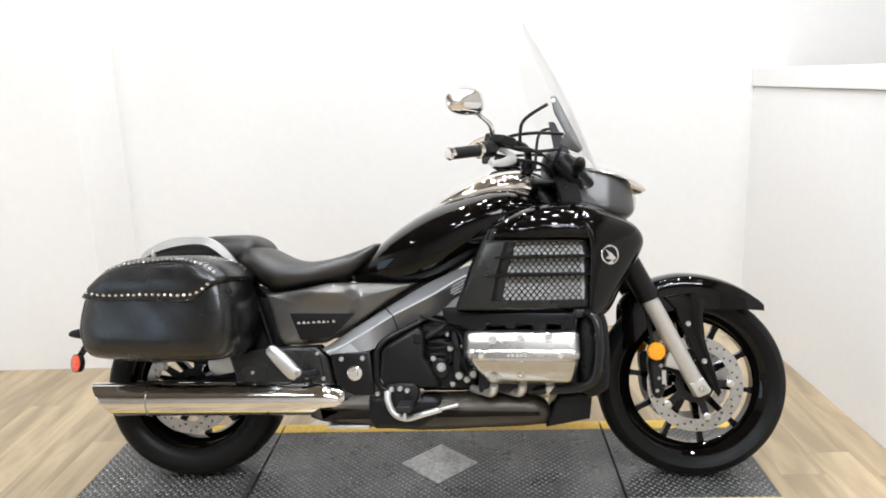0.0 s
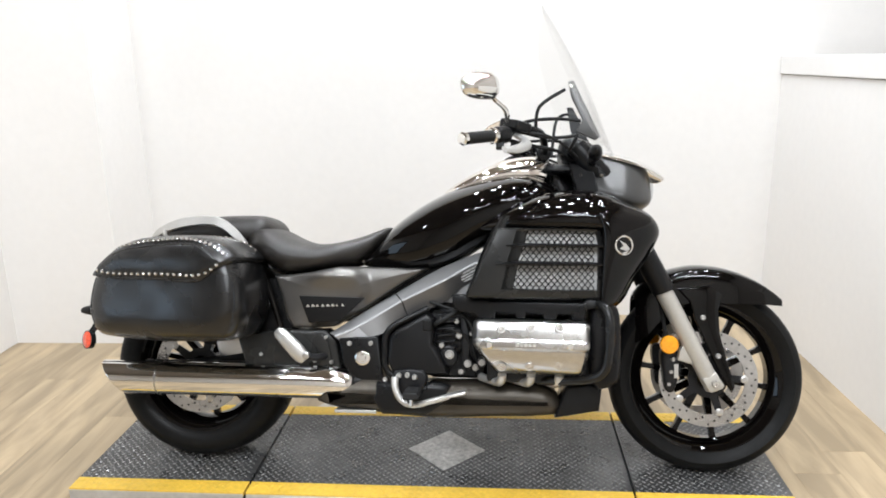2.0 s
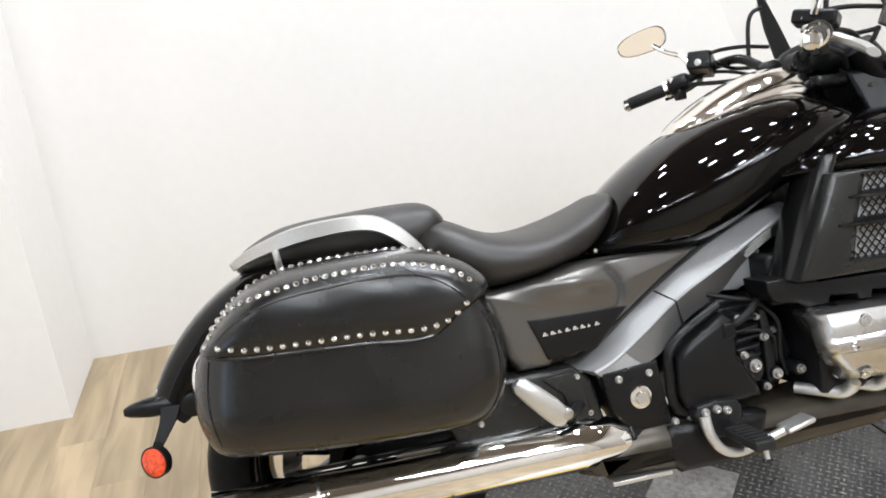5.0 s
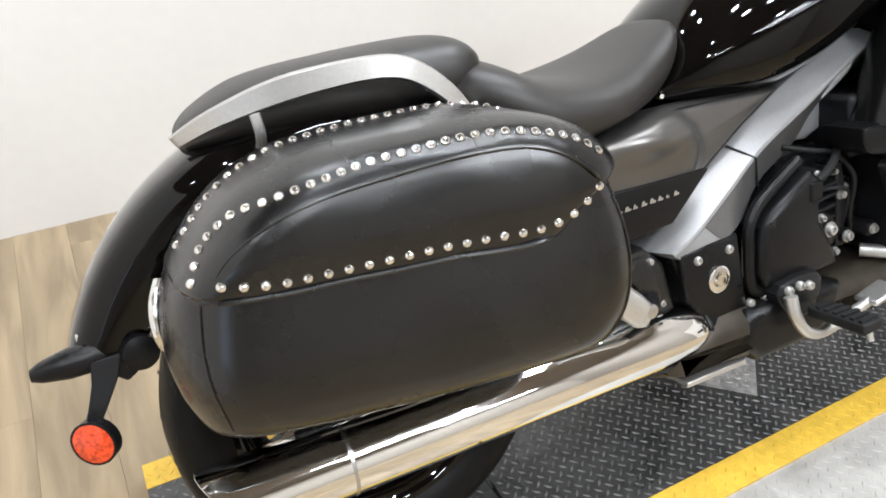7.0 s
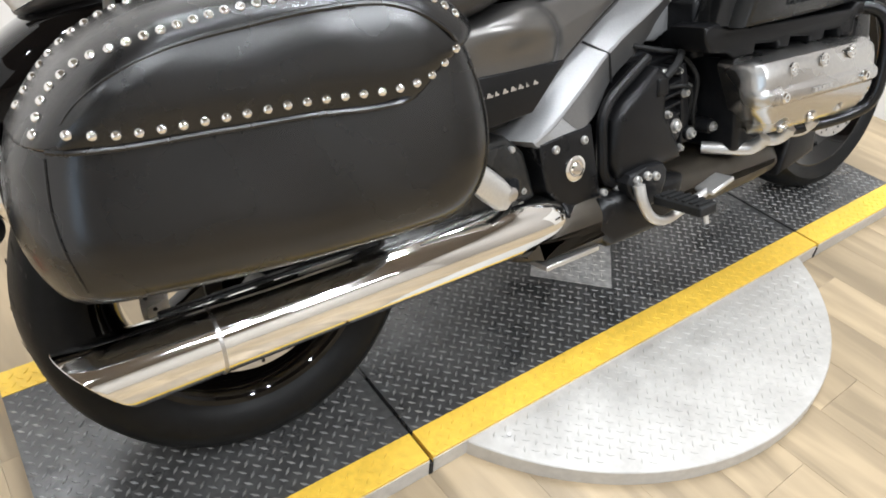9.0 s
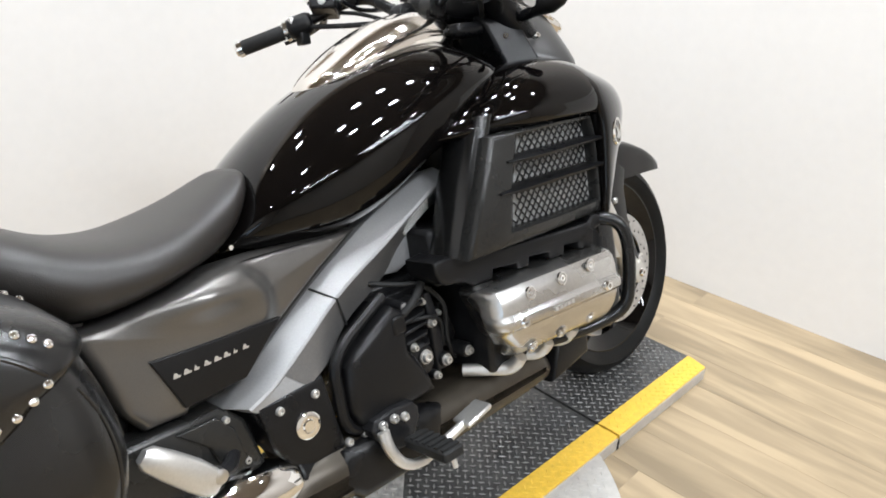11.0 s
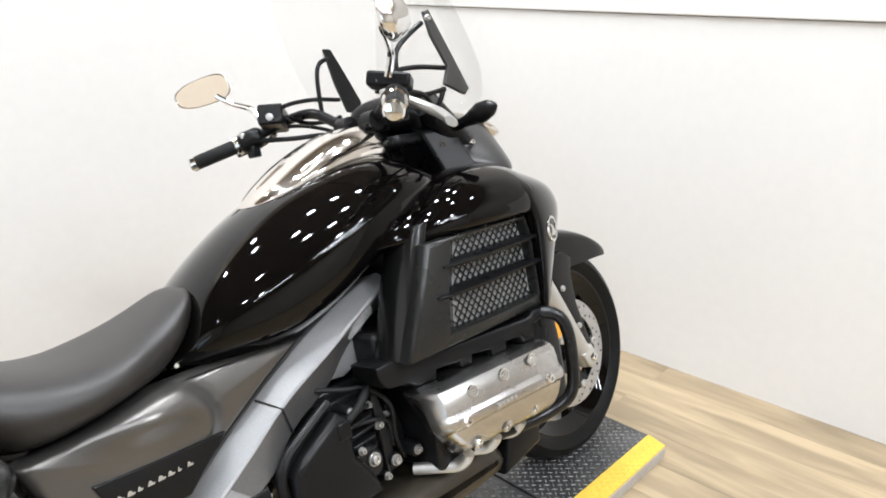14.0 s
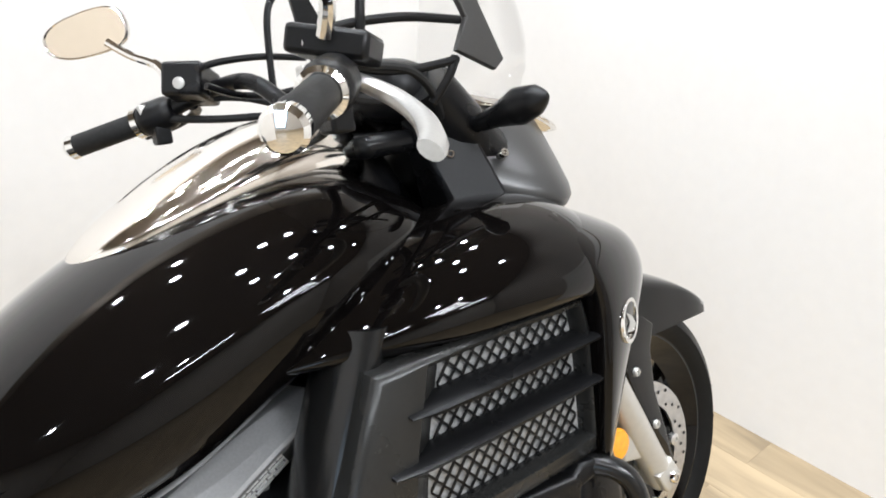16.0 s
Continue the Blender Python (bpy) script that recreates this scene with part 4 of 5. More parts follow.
# gearbox and clutch on the near flank
gear = part("gearbox_cover", plate([(0.674, 0.36), (0.679, 0.440), (0.703, 0.464), (0.796, 0.516), (0.820, 0.500), (0.819, 0.42), (0.832, 0.405), (0.857, 0.36), (0.868, 0.325), (0.78, 0.318), (0.69, 0.325)], -0.14, -0.232, 0.016, 4), M_PLASTIC, bike, "black moulded gearbox cover", sharp=40)
part("cover_rim", tube([(0.72, -0.205, 0.308), (0.685, -0.208, 0.318), (0.666, -0.210, 0.345), (0.664, -0.210, 0.40), (0.666, -0.210, 0.442), (0.692, -0.206, 0.475), (0.745, -0.200, 0.503), (0.80, -0.195, 0.530)], 0.011, 10), M_PLASTIC, gear, "rounded black rim")
part("cover_tab", box(0.786, 0.816, -0.236, -0.20, 0.462, 0.497), M_PLASTIC, gear, "grey plastic tab", bevel=0.004)
rear_eng = part("clutch_housing", join(lathe([(0, 0.058), (0.045, 0.057), (0.056, 0.05), (0.06, 0.036)], (0.864, -0.12, 0.432), (0, -1, 0), 28), box(0.80, 0.95, -0.15, -0.1, 0.31, 0.51)), M_ENGINE, bike, "black ribbed rear engine housing", bevel=0.003)
for k in range(5):
    part("rib", loft([[(x, -y, 0.398 + k * 0.021 + dz + (x - 0.822) * 0.10) for y, dz in ((0.14, 0.0), (d, 0.001), (d, 0.007), (0.14, 0.009))] for x, d in ((0.822, 0.188), (0.832, 0.206), (0.885, 0.206), (0.897, 0.192))]), M_ENGINE, rear_eng, bevel=0.002)
part("clutch_bar", plate([(0.902, 0.500), (0.918, 0.505), (0.934, 0.43), (0.930, 0.335), (0.908, 0.338), (0.906, 0.43)], -0.13, -0.192, 0.005), M_ENGINE, rear_eng)
part("clutch_bar", plate([(0.945, 0.47), (0.965, 0.46), (0.985, 0.39), (0.962, 0.36), (0.943, 0.38)], -0.12, -0.175, 0.006), M_ENGINE, rear_eng)
part("clutch_cap", plate(rounded([(0.845, 0.410), (0.875, 0.415), (0.895, 0.385), (0.885, 0.352), (0.850, 0.350), (0.838, 0.380)], 3), -0.15, -0.205, 0.008), M_ENGINE, rear_eng)
for x, z, y, r in ((0.844, 0.494, -0.200, 0.007), (0.899, 0.446, -0.205, 0.008), (0.845, 0.414, -0.208, 0.007), (0.870, 0.386, -0.208, 0.012), (0.927, 0.357, -0.200, 0.010), (0.972, 0.364, -0.218, 0.009), (0.950, 0.341, -0.165, 0.009), (0.905, 0.330, -0.19, 0.007), (0.890, 0.490, -0.195, 0.006), (0.938, 0.45, -0.18, 0.006)):
    part("engine_bolt", join(bolt((x, y, z), (0, -1, 0), r, 0.009), lathe([(-0.002, r * 1.25), (0.002, r * 1.2)], (x, y, z), (0, -1, 0), 12)), M_CASTALU, rear_eng)
    part("bolt_boss", lathe([(-0.07, r * 1.9), (-0.001, r * 1.5)], (x, y, z), (0, -1, 0), 12), M_ENGINE, rear_eng)
part("coolant_hose", tube([(0.80, -0.18, 0.468), (0.824, -0.205, 0.482), (0.855, -0.21, 0.500), (0.89, -0.20, 0.522), (0.91, -0.18, 0.53)], 0.008, 10), M_RUBBER, rear_eng)
part("wiring", tube([(0.80, -0.16, 0.55), (0.85, -0.18, 0.535), (0.90, -0.19, 0.52), (0.94, -0.20, 0.47), (0.945, -0.19, 0.40), (0.965, -0.18, 0.345)], 0.005, 8), M_RUBBER, rear_eng)
part("wiring", tube([(0.845, -0.19, 0.46), (0.88, -0.215, 0.465), (0.925, -0.20, 0.44), (0.94, -0.18, 0.38)], 0.004, 8), M_RUBBER, rear_eng)
part("drain_cap", lathe([(-0.09, 0.016), (0.0, 0.016), (0.006, 0.014), (0.008, 0.009)], (0.972, -0.212, 0.364), (0, -1, 0), 16), M_ENGINE, rear_eng)

# frame
SPAR_TOP = [(0.470, 0.445), (0.498, 0.461), (0.60, 0.526), (0.682, 0.576), (0.811, 0.651), (0.895, 0.690), (0.96, 0.714), (1.02, 0.729)]
SPAR_MID = [(0.500, 0.437), (0.552, 0.457), (0.64, 0.508), (0.712, 0.552), (0.839, 0.615), (0.907, 0.654), (0.96, 0.682), (1.02, 0.712)]
SPAR_LOW = [(0.515, 0.422), (0.59, 0.428), (0.664, 0.450), (0.73, 0.493), (0.845, 0.548), (0.905, 0.597), (0.96, 0.632), (1.02, 0.66)]


def flare(y, z):
    """Lower parts of the spar stand further out."""
    return y + 0.26 * max(0.0, 0.575 - z)


for s in (-1, 1):
    rings = []
    for k in range(29):
        f = k / 28 * 7
        T, C, B = ([along([(q, p[0]) for q, p in enumerate(row)], f)[0], along([(q, p[1]) for q, p in enumerate(row)], f)[0]] for row in (SPAR_TOP, SPAR_MID, SPAR_LOW))
        deep = min(1.0, max(0.15, (f - 1.2) / 2.0))
        rings.append([(T[0], s * 0.09, T[1] - 0.01), (T[0], s * flare(0.130, T[1]), T[1] - 0.002), (T[0] + 0.002, s * flare(0.139, T[1]), T[1] - 0.002), (C[0] - 0.002, s * flare(0.175, C[1]), C[1] + 0.003), (C[0] + 0.001, s * flare(0.1765, C[1]), C[1] - 0.001), (C[0] + 0.003, s * flare(0.175, C[1]), C[1] - 0.004), (B[0], s * flare(0.175 - 0.034 * deep, B[1]), B[1] + 0.004), (B[0], s * flare(0.168 - 0.034 * deep, B[1]), B[1]), (B[0], s * 0.09, B[1])])
    beam = part("frame_beam", loft(rings), M_FRAME, bike, "grey cast aluminium frame spar", sharp=25)
    # Thin skin over the spar's side whose darker colour stands for shade.
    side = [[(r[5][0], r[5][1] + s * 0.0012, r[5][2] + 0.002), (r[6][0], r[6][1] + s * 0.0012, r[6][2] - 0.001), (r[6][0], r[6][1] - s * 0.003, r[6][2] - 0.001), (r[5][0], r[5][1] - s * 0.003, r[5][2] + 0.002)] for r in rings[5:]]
    part("spar_side", loft(side), M_SPAR_SHADE, beam, "side face of the spar, shade put into its colour", sharp=25)
    part("seam", tube([(0.684, s * flare(0.144, 0.574), 0.575), (0.712, s * flare(0.178, 0.552), 0.5515), (0.7315, s * flare(0.148, 0.493), 0.495)], 0.0022, 6, 1), M_DARK, beam)
    part("frame_lug", plate([(0.846, 0.548), (0.894, 0.618), (0.962, 0.628), (0.950, 0.565), (0.894, 0.542)], s * 0.09, s * 0.132, 0.005), M_FRAME, beam, sharp=40)
    if s < 0:
        random.seed(4)
        for k in range(4):
            u = 0.04 + 0.05 * (k % 2)
            while u < 0.96:
                w = min(0.10 + 0.22 * random.random(), 0.97 - u)
                quad = []
                for uu, vv in ((u, k), (u + w, k), (u + w, k + 0.55), (u, k + 0.55)):
                    x, z = 0.889 + 0.078 * uu + 0.0045 * vv, 0.6350 + 0.043 * uu - 0.0068 * vv
                    c = 0.644 + (x - 0.889) * 0.53
                    quad.append((x, 0.175 - 0.034 * max(0.0, c - z) / 0.052, z))
                part("sticker_line", loft([[(x, -(y - 0.001), z) for x, y, z in quad], [(x, -(y + 0.0030), z) for x, y, z in quad]]), M_WHITE, beam, smooth=False)
                u += w + 0.025
tri = part("pivot_plate", plate([(0.510, 0.434), (0.640, 0.440), (0.660, 0.300), (0.640, 0.278), (0.570, 0.290), (0.528, 0.345)], -0.12, -0.212, 0.008), M_PLASTIC, bike, "black swingarm pivot cover")
part("pivot_boss", lathe([(0, 0.024), (0.004, 0.024), (0.006, 0.020), (0.005, 0.012), (0.008, 0.010), (0.008, 0.003)], (0.592, -0.212, 0.370), (0, -1, 0), 28), M_CHROME, tri, "bright pivot cap")
for x, z in ((0.548, 0.415), (0.617, 0.417), (0.665, 0.303), (0.700, 0.305)):
    part("plate_bolt", bolt((x, -0.212, z), (0, -1, 0), 0.008, 0.006), M_CASTALU, tri)
part("pivot_rib", plate([(0.500, 0.44), (0.522, 0.44), (0.590, 0.285), (0.640, 0.262), (0.62, 0.252), (0.565, 0.268)], -0.12, -0.20, 0.006), M_PLASTIC, tri)

# side covers under the seat
COVER = [(0.284, 0.630), (0.34, 0.634), (0.42, 0.645), (0.50, 0.661), (0.62, 0.662), (0.795, 0.659), (0.712, 0.610), (0.590, 0.527), (0.485, 0.464), (0.42, 0.458), (0.350, 0.458), (0.328, 0.490), (0.304, 0.575)]


def side_cover(s):
    cx, cz = 0.46, 0.575
    rings = []
    for f, y in ((1.0, 0.10), (1.0, 0.158), (0.985, 0.172), (0.95, 0.180), *((0.91 - 0.04 * k, 0.183 + 0.010 * (1 - (1 - k / 20) ** 2)) for k in range(21))):
        ring = []
        for x, z in smooth_cover:
            px, pz = cx + (x - cx) * f, cz + (z - cz) * f
            # the rear part swells out and ends in a round step; the front part lies flat behind it
            swell = 0.028 * math.exp(-((px - 0.48) / 0.09) ** 2 - ((pz - 0.634) / 0.032) ** 2)
            step = min(1.0, max(0.0, (math.hypot((px - 0.42) / 0.165, (pz - 0.590) / 0.105) - 0.93) / 0.22)) if px > 0.42 else 0.0
            lift = (swell * (1 - step) - 0.020 * step * step * (3 - 2 * step)) if y > 0.16 else 0.0
            ring.append((px, s * (y + lift), pz))
        rings.append(ring)
    c = part("side_cover", loft(rings), M_SATIN, bike, "dark silver side cover under the seat", sharp=60)
    panel = [(0.380, 0.561), (0.585, 0.558), (0.512, 0.490), (0.412, 0.482)]
    part("badge_recess", plate(inset(panel, -0.004), s * 0.186, s * 0.1975, 0.003), M_PLASTIC, c, "black badge panel", sharp=50)
    return c


smooth_cover = [(a[0] + (b[0] - a[0]) * k / 9, a[1] + (b[1] - a[1]) * k / 9) for a, b in zip(COVER, COVER[1:] + COVER[:1]) for k in range(9)]
for s in (-1, 1):
    c = side_cover(s)
    for k in range(8):
        x, z, w = 0.400 + k * 0.0165, 0.5290 + k * 0.0006, (0.011, 0.012, 0.008, 0.011, 0.012, 0.011, 0.006, 0.010)[k]
        part("badge_mark", prism([(x, z), (x + w, z), (x + w + 0.002, z + 0.0035), (x + w - 0.002, z + 0.0035), (x + w * 0.6, z + 0.008), (x + 0.003, z + 0.008)], s * 0.197, s * 0.1995), M_CHROME, c, smooth=False)

# swingarm region
swing = part("swingarm_cover", plate([(0.165, 0.432), (0.30, 0.452), (0.46, 0.455), (0.498, 0.42), (0.520, 0.325), (0.45, 0.315), (0.20, 0.325)], -0.10, -0.190, 0.010), M_GRILLE, bike, "dark grey swingarm cover")
part("cover_panel", plate([(0.385, 0.442), (0.45, 0.444), (0.475, 0.415), (0.49, 0.345), (0.45, 0.335), (0.43, 0.40)], -0.18, -0.197, 0.004), M_GRILLE, swing)
for x, z in ((0.465, 0.432), (0.43, 0.355), (0.485, 0.352), (0.25, 0.372)):
    part("cover_screw", bolt((x, -0.194, z), (0, -1, 0), 0.006, 0.005), M_CASTALU, swing)
part("swingarm", tube([(0.0, -0.115, 0.315), (0.15, -0.125, 0.335), (0.35, -0.12, 0.36), (0.55, -0.10, 0.37)], [0.03, 0.034, 0.04, 0.045], 14), M_ENGINE, bike, "black swingarm")
part("swingarm", tube([(0.0, 0.115, 0.315), (0.15, 0.125, 0.335), (0.35, 0.12, 0.36), (0.55, 0.10, 0.37)], [0.05, 0.05, 0.05, 0.05], 14), M_ENGINE, bike, "black shaft-drive swingarm")
part("rear_axle_nut", lathe([(0, 0.026), (0.015, 0.024), (0.018, 0.012)], (0, -0.14, 0.315), (0, -1, 0), 24), M_CASTALU, bike)
part("rear_caliper", plate(rounded([(0.08, 0.42), (0.16, 0.43), (0.19, 0.39), (0.16, 0.35), (0.09, 0.36)], 3), -0.09, -0.14, 0.01), M_CASTALU, bike, "silver rear brake caliper")
part("inner_fender", plate([(-0.20, 0.46), (0.26, 0.46), (0.26, 0.375), (0.17, 0.352), (0.10, 0.385), (0.0, 0.405), (-0.12, 0.400), (-0.19, 0.425)], -0.105, -0.135, 0.008), M_PLASTIC, bike, "black inner mudguard panel")
part("bag_bracket", tube([(-0.10, -0.13, 0.43), (0.0, -0.16, 0.425), (0.10, -0.165, 0.42), (0.22, -0.16, 0.43)], 0.010, 8), M_CASTALU, bike)

# passenger peg, rider peg, brake pedal
peg_rows = [((0.318, 0.456), 0.010, 0.009), ((0.326, 0.449), 0.018, 0.012), ((0.352, 0.424), 0.022, 0.013), ((0.382, 0.394), 0.024, 0.013), ((0.402, 0.373), 0.022, 0.012), ((0.412, 0.363), 0.014, 0.009)]
peg = part("passenger_peg", loft([[(x + w * 0.72 * u, -0.242 + d * v, z + w * 0.70 * u) for u, v in ((1, 0.6), (0.75, 1), (-0.75, 1), (-1, 0.6), (-1, -0.6), (-0.75, -1), (0.75, -1), (1, -0.6))] for (x, z), w, d in peg_rows]), M_CASTALU, bike, "folded silver passenger footrest", sharp=50)
part("peg_pivot", lathe([(0, 0.012), (0.018, 0.012), (0.020, 0.006)], (0.415, -0.235, 0.378), (0, -1, 0), 16), M_ALU, peg)
part("peg_stay", tube([(0.415, -0.235, 0.372), (0.445, -0.215, 0.368), (0.465, -0.19, 0.372)], 0.012, 10, 3), M_ENGINE, peg)
pedal = part("brake_pedal", tube([(0.705, -0.262, 0.318), (0.708, -0.270, 0.285), (0.728, -0.275, 0.250), (0.765, -0.278, 0.236), (0.82, -0.282, 0.250), (0.875, -0.285, 0.266)], [0.012, 0.011, 0.010, 0.0095, 0.0095, 0.0095], 12), M_CASTALU, bike, "silver brake pedal")
part("pedal_pad", loft([[(0.865, -0.262, 0.262), (0.865, -0.308, 0.262), (0.865, -0.308, 0.272), (0.865, -0.262, 0.272)], [(0.93, -0.262, 0.276), (0.93, -0.308, 0.276), (0.93, -0.308, 0.287), (0.93, -0.262, 0.287)]]), M_CASTALU, pedal, bevel=0.004)
part("pedal_mount", plate(rounded([(0.70, 0.335), (0.79, 0.338), (0.80, 0.30), (0.77, 0.26), (0.73, 0.268), (0.70, 0.30)], 2), -0.20, -0.248, 0.006), M_ENGINE, pedal)
for x, z in ((0.715, 0.322), (0.742, 0.324), (0.765, 0.318)):
    part("mount_bolt", bolt((x, -0.249, z), (0, -1, 0), 0.009, 0.008), M_CASTALU, pedal)
rpeg = part("rider_peg", loft([[(x, y, z) for x, z in ((0.745, 0.288), (0.745, 0.268), (0.79, 0.268), (0.79, 0.288))] for y in (-0.262, -0.27, -0.36, -0.372)]), M_RUBBER, bike, "black rubber rider footrest", bevel=0.004)
for k in range(6):
    part("rubber_rib", box(0.748, 0.787, -0.365 + k * 0.016, -0.357 + k * 0.016, 0.287, 0.292), M_RUBBER, rpeg, smooth=False)
part("feeler", tube([(0.77, -0.362, 0.268), (0.77, -0.366, 0.250)], 0.005, 8, 1), M_CASTALU, rpeg)

# exhaust under the engine and the silencer
part("exhaust_collector", plate(rounded([(0.44, 0.245), (0.56, 0.305), (0.72, 0.300), (0.88, 0.295), (1.05, 0.300), (1.17, 0.295), (1.215, 0.255), (1.20, 0.205), (1.00, 0.193), (0.80, 0.185), (0.60, 0.200), (0.48, 0.215)], 2), -0.10, -0.235, 0.045, 5), M_PIPE, bike, "darkened steel exhaust collector", sharp=60)
part("collector_heat_shield", plate([(0.64, 0.298), (0.84, 0.300), (0.875, 0.29), (0.86, 0.225), (0.80, 0.195), (0.66, 0.195), (0.62, 0.24)], -0.20, -0.238, 0.022, 5), M_PLASTIC, bike, "black heat shield", sharp=50)
part("belly_guard", plate([(1.20, 0.200), (1.235, 0.302), (1.345, 0.308), (1.335, 0.225)], -0.05, -0.235, 0.012), M_PLASTIC, bike, "black front belly guard")
part("skid_plate", box(0.505, 0.64, -0.225, -0.12, 0.196, 0.206), M_CASTALU, bike, bevel=0.002)
MUF_Y, MUF_Z, MUF_R = -0.187, 0.2875, 0.0545
rings = []
for x, r, drop, cut in ((0.582, 0.004, 0.012, 0), (0.579, 0.018, 0.011, 0), (0.570, 0.031, 0.009, 0), (0.552, 0.0415, 0.006, 0), (0.522, 0.0490, 0.003, 0), (0.48, 0.0530, 0.001, 0), (0.43, MUF_R, 0, 0), (0.35, MUF_R, 0, 0), (0.2, MUF_R, 0, 0), (0.05, MUF_R, 0, 0), (-0.09, MUF_R, 0, 0), (-0.240, MUF_R, 0, 1), (-0.2445, MUF_R, 0, 1), (-0.2458, MUF_R - 0.0008, 0, 1), (-0.2455, MUF_R - 0.0025, 0, 1), (-0.241, MUF_R - 0.003, 0, 1), (-0.10, MUF_R - 0.004, 0, 0)):
    rings.append([(x - cut * 0.80 * r * math.sin(t), MUF_Y + r * math.cos(t), MUF_Z - drop + r * math.sin(t)) for t in (2 * math.pi * j / 40 for j in range(40))])
muffler = part("silencer", loft(rings, False), M_CHROME, bike, "chrome slash-cut silencer", sharp=40)
# Near-black disc inside the pipe stands for the shade of its hollow.
part("silencer_core", lathe([(0.0, MUF_R - 0.003), (0.002, 0.001)], (-0.10, MUF_Y, MUF_Z), (-1, 0, 0), 32), M_DARK, muffler)
part("silencer_end_cap", lathe([(0.0, 0.0395), (0.005, 0.0405), (0.012, 0.037), (0.04, 0.03)], (0.560, MUF_Y, MUF_Z - 0.008), (1, 0, 0), 28), M_PLASTIC, muffler, "black silencer end cap")
part("link_pipe", tube([(0.57, MUF_Y, MUF_Z - 0.010), (0.64, -0.18, 0.268), (0.72, -0.155, 0.252)], 0.03, 14), M_PIPE, muffler)
part("silencer_band", lathe([(-0.003, MUF_R - 0.001), (-0.0028, MUF_R + 0.0006), (0.0028, MUF_R + 0.0006), (0.003, MUF_R - 0.001)], (-0.09, MUF_Y, MUF_Z), (1, 0, 0), 40, False), M_STEEL, muffler)
part("silencer_rail", box(-0.15, 0.30, -0.182, -0.168, 0.3385, 0.346), M_PLASTIC, muffler, bevel=0.003)

# saddlebag: a rounded case whose outer face swings out towards the front
BODY = [(-0.240, 0.434), (-0.270, 0.472), (-0.280, 0.53), (-0.272, 0.585), (-0.258, 0.622), (-0.234, 0.648), (-0.15, 0.69), (0.0, 0.712), (0.14, 0.712), (0.228, 0.700), (0.251, 0.660), (0.266, 0.612), (0.274, 0.560), (0.270, 0.510), (0.254, 0.464), (0.222, 0.434), (0.15, 0.424), (0.0, 0.420), (-0.15, 0.424)]
LID = [(-0.250, 0.628), (-0.241, 0.646), (-0.219, 0.672), (-0.192, 0.698), (-0.163, 0.718), (-0.136, 0.7305), (-0.105, 0.7405), (-0.073, 0.7455), (-0.02, 0.7495), (0.05, 0.7515), (0.118, 0.7505), (0.166, 0.742), (0.206, 0.726), (0.233, 0.706), (0.252, 0.680), (0.228, 0.657), (0.204, 0.643), (0.168, 0.618), (0.130, 0.610), (0.085, 0.608), (0.026, 0.613), (-0.05, 0.615), (-0.13, 0.617), (-0.21, 0.621)]
LAYERS = [(0.158, None, 0.022), (0.170, None, 0.004), (0.205, None, 0.0), (0.240, None, 0.0), (None, 0.085, 0.002), (None, 0.060, 0.006), (None, 0.042, 0.012), (None, 0.028, 0.019), (None, 0.017, 0.027), (None, 0.009, 0.037), (None, 0.003, 0.050), (None, 0.0, 0.066)]


def bag_face(x):
    """How far out the outer face stands at a place along."""
    return 0.400 + 0.170 * x - 0.6 * max(0.0, x - 0.20) ** 2


def unit(v):
    return min(1.0, max(0.0, v))


def bag_point(x, z, layer, grow=0.0):
    """Where a point of the side outline lies on a layer of the bag."""
    flat, deep, pull = layer
    pull -= grow * 0.8
    nx = x + pull * (0.6 if grow else 1.0) * unit((-0.10 - x) / 0.17) - pull * unit((x - 0.11) / 0.14)
    nz = z - 0.55 * pull * unit((z - 0.640) / 0.075) + pull * unit((0.53 - z) / 0.09)
    y = flat if deep is None else bag_face(nx) - deep + bag_puff(nx, nz, grow) * unit((0.03 - deep) / 0.03) + grow
    return Vector((nx, -y, nz))


def bag_puff(x, z, grow):
    """The soft swell of the leather, and its dents."""
    low, high, most = (0.612, 0.728, 0.011) if grow else (0.430, 0.625, 0.009)
    swell = math.sin(math.pi * unit((z - low) / (high - low))) * unit((x + 0.26) / 0.09) * unit((0.24 - x) / 0.09)
    dent = 0.0016 * math.sin(13 * x + 21 * z) * math.sin(24 * z - 7 * x) + 0.0010 * math.sin(41 * x + 9 * z) * math.sin(33 * z + 3)
    return most * swell + dent


def bag_shell(outline, grow=0.0):
    line = rounded(outline, 4)
    rings = [[bag_point(x, z, layer, grow) for x, z in line] for layer in LAYERS]
    last = rings[-1]
    mid = sum(last, Vector()) / len(line)
    for f in (0.86, 0.72, 0.58, 0.44, 0.30, 0.16, 0.05):
        ring = []
        for p in last:
            x, z = mid.x + (p.x - mid.x) * f, mid.z + (p.z - mid.z) * f
            ring.append(Vector((x, -(bag_face(x) + bag_puff(x, z, grow) + grow + 0.002 * (1 - f * f)), z)))
        rings.append(ring)
    return loft(rings)


BODY_GEO, LID_GEO = bag_shell(BODY), bag_shell(LID, 0.007)
bag = part("saddlebag", BODY_GEO, M_LEATHER, bike, "black leather saddlebag", sharp=75)
lid = part("lid", LID_GEO, M_LEATHER, bag, "black leather lid edged with chrome studs", sharp=75)


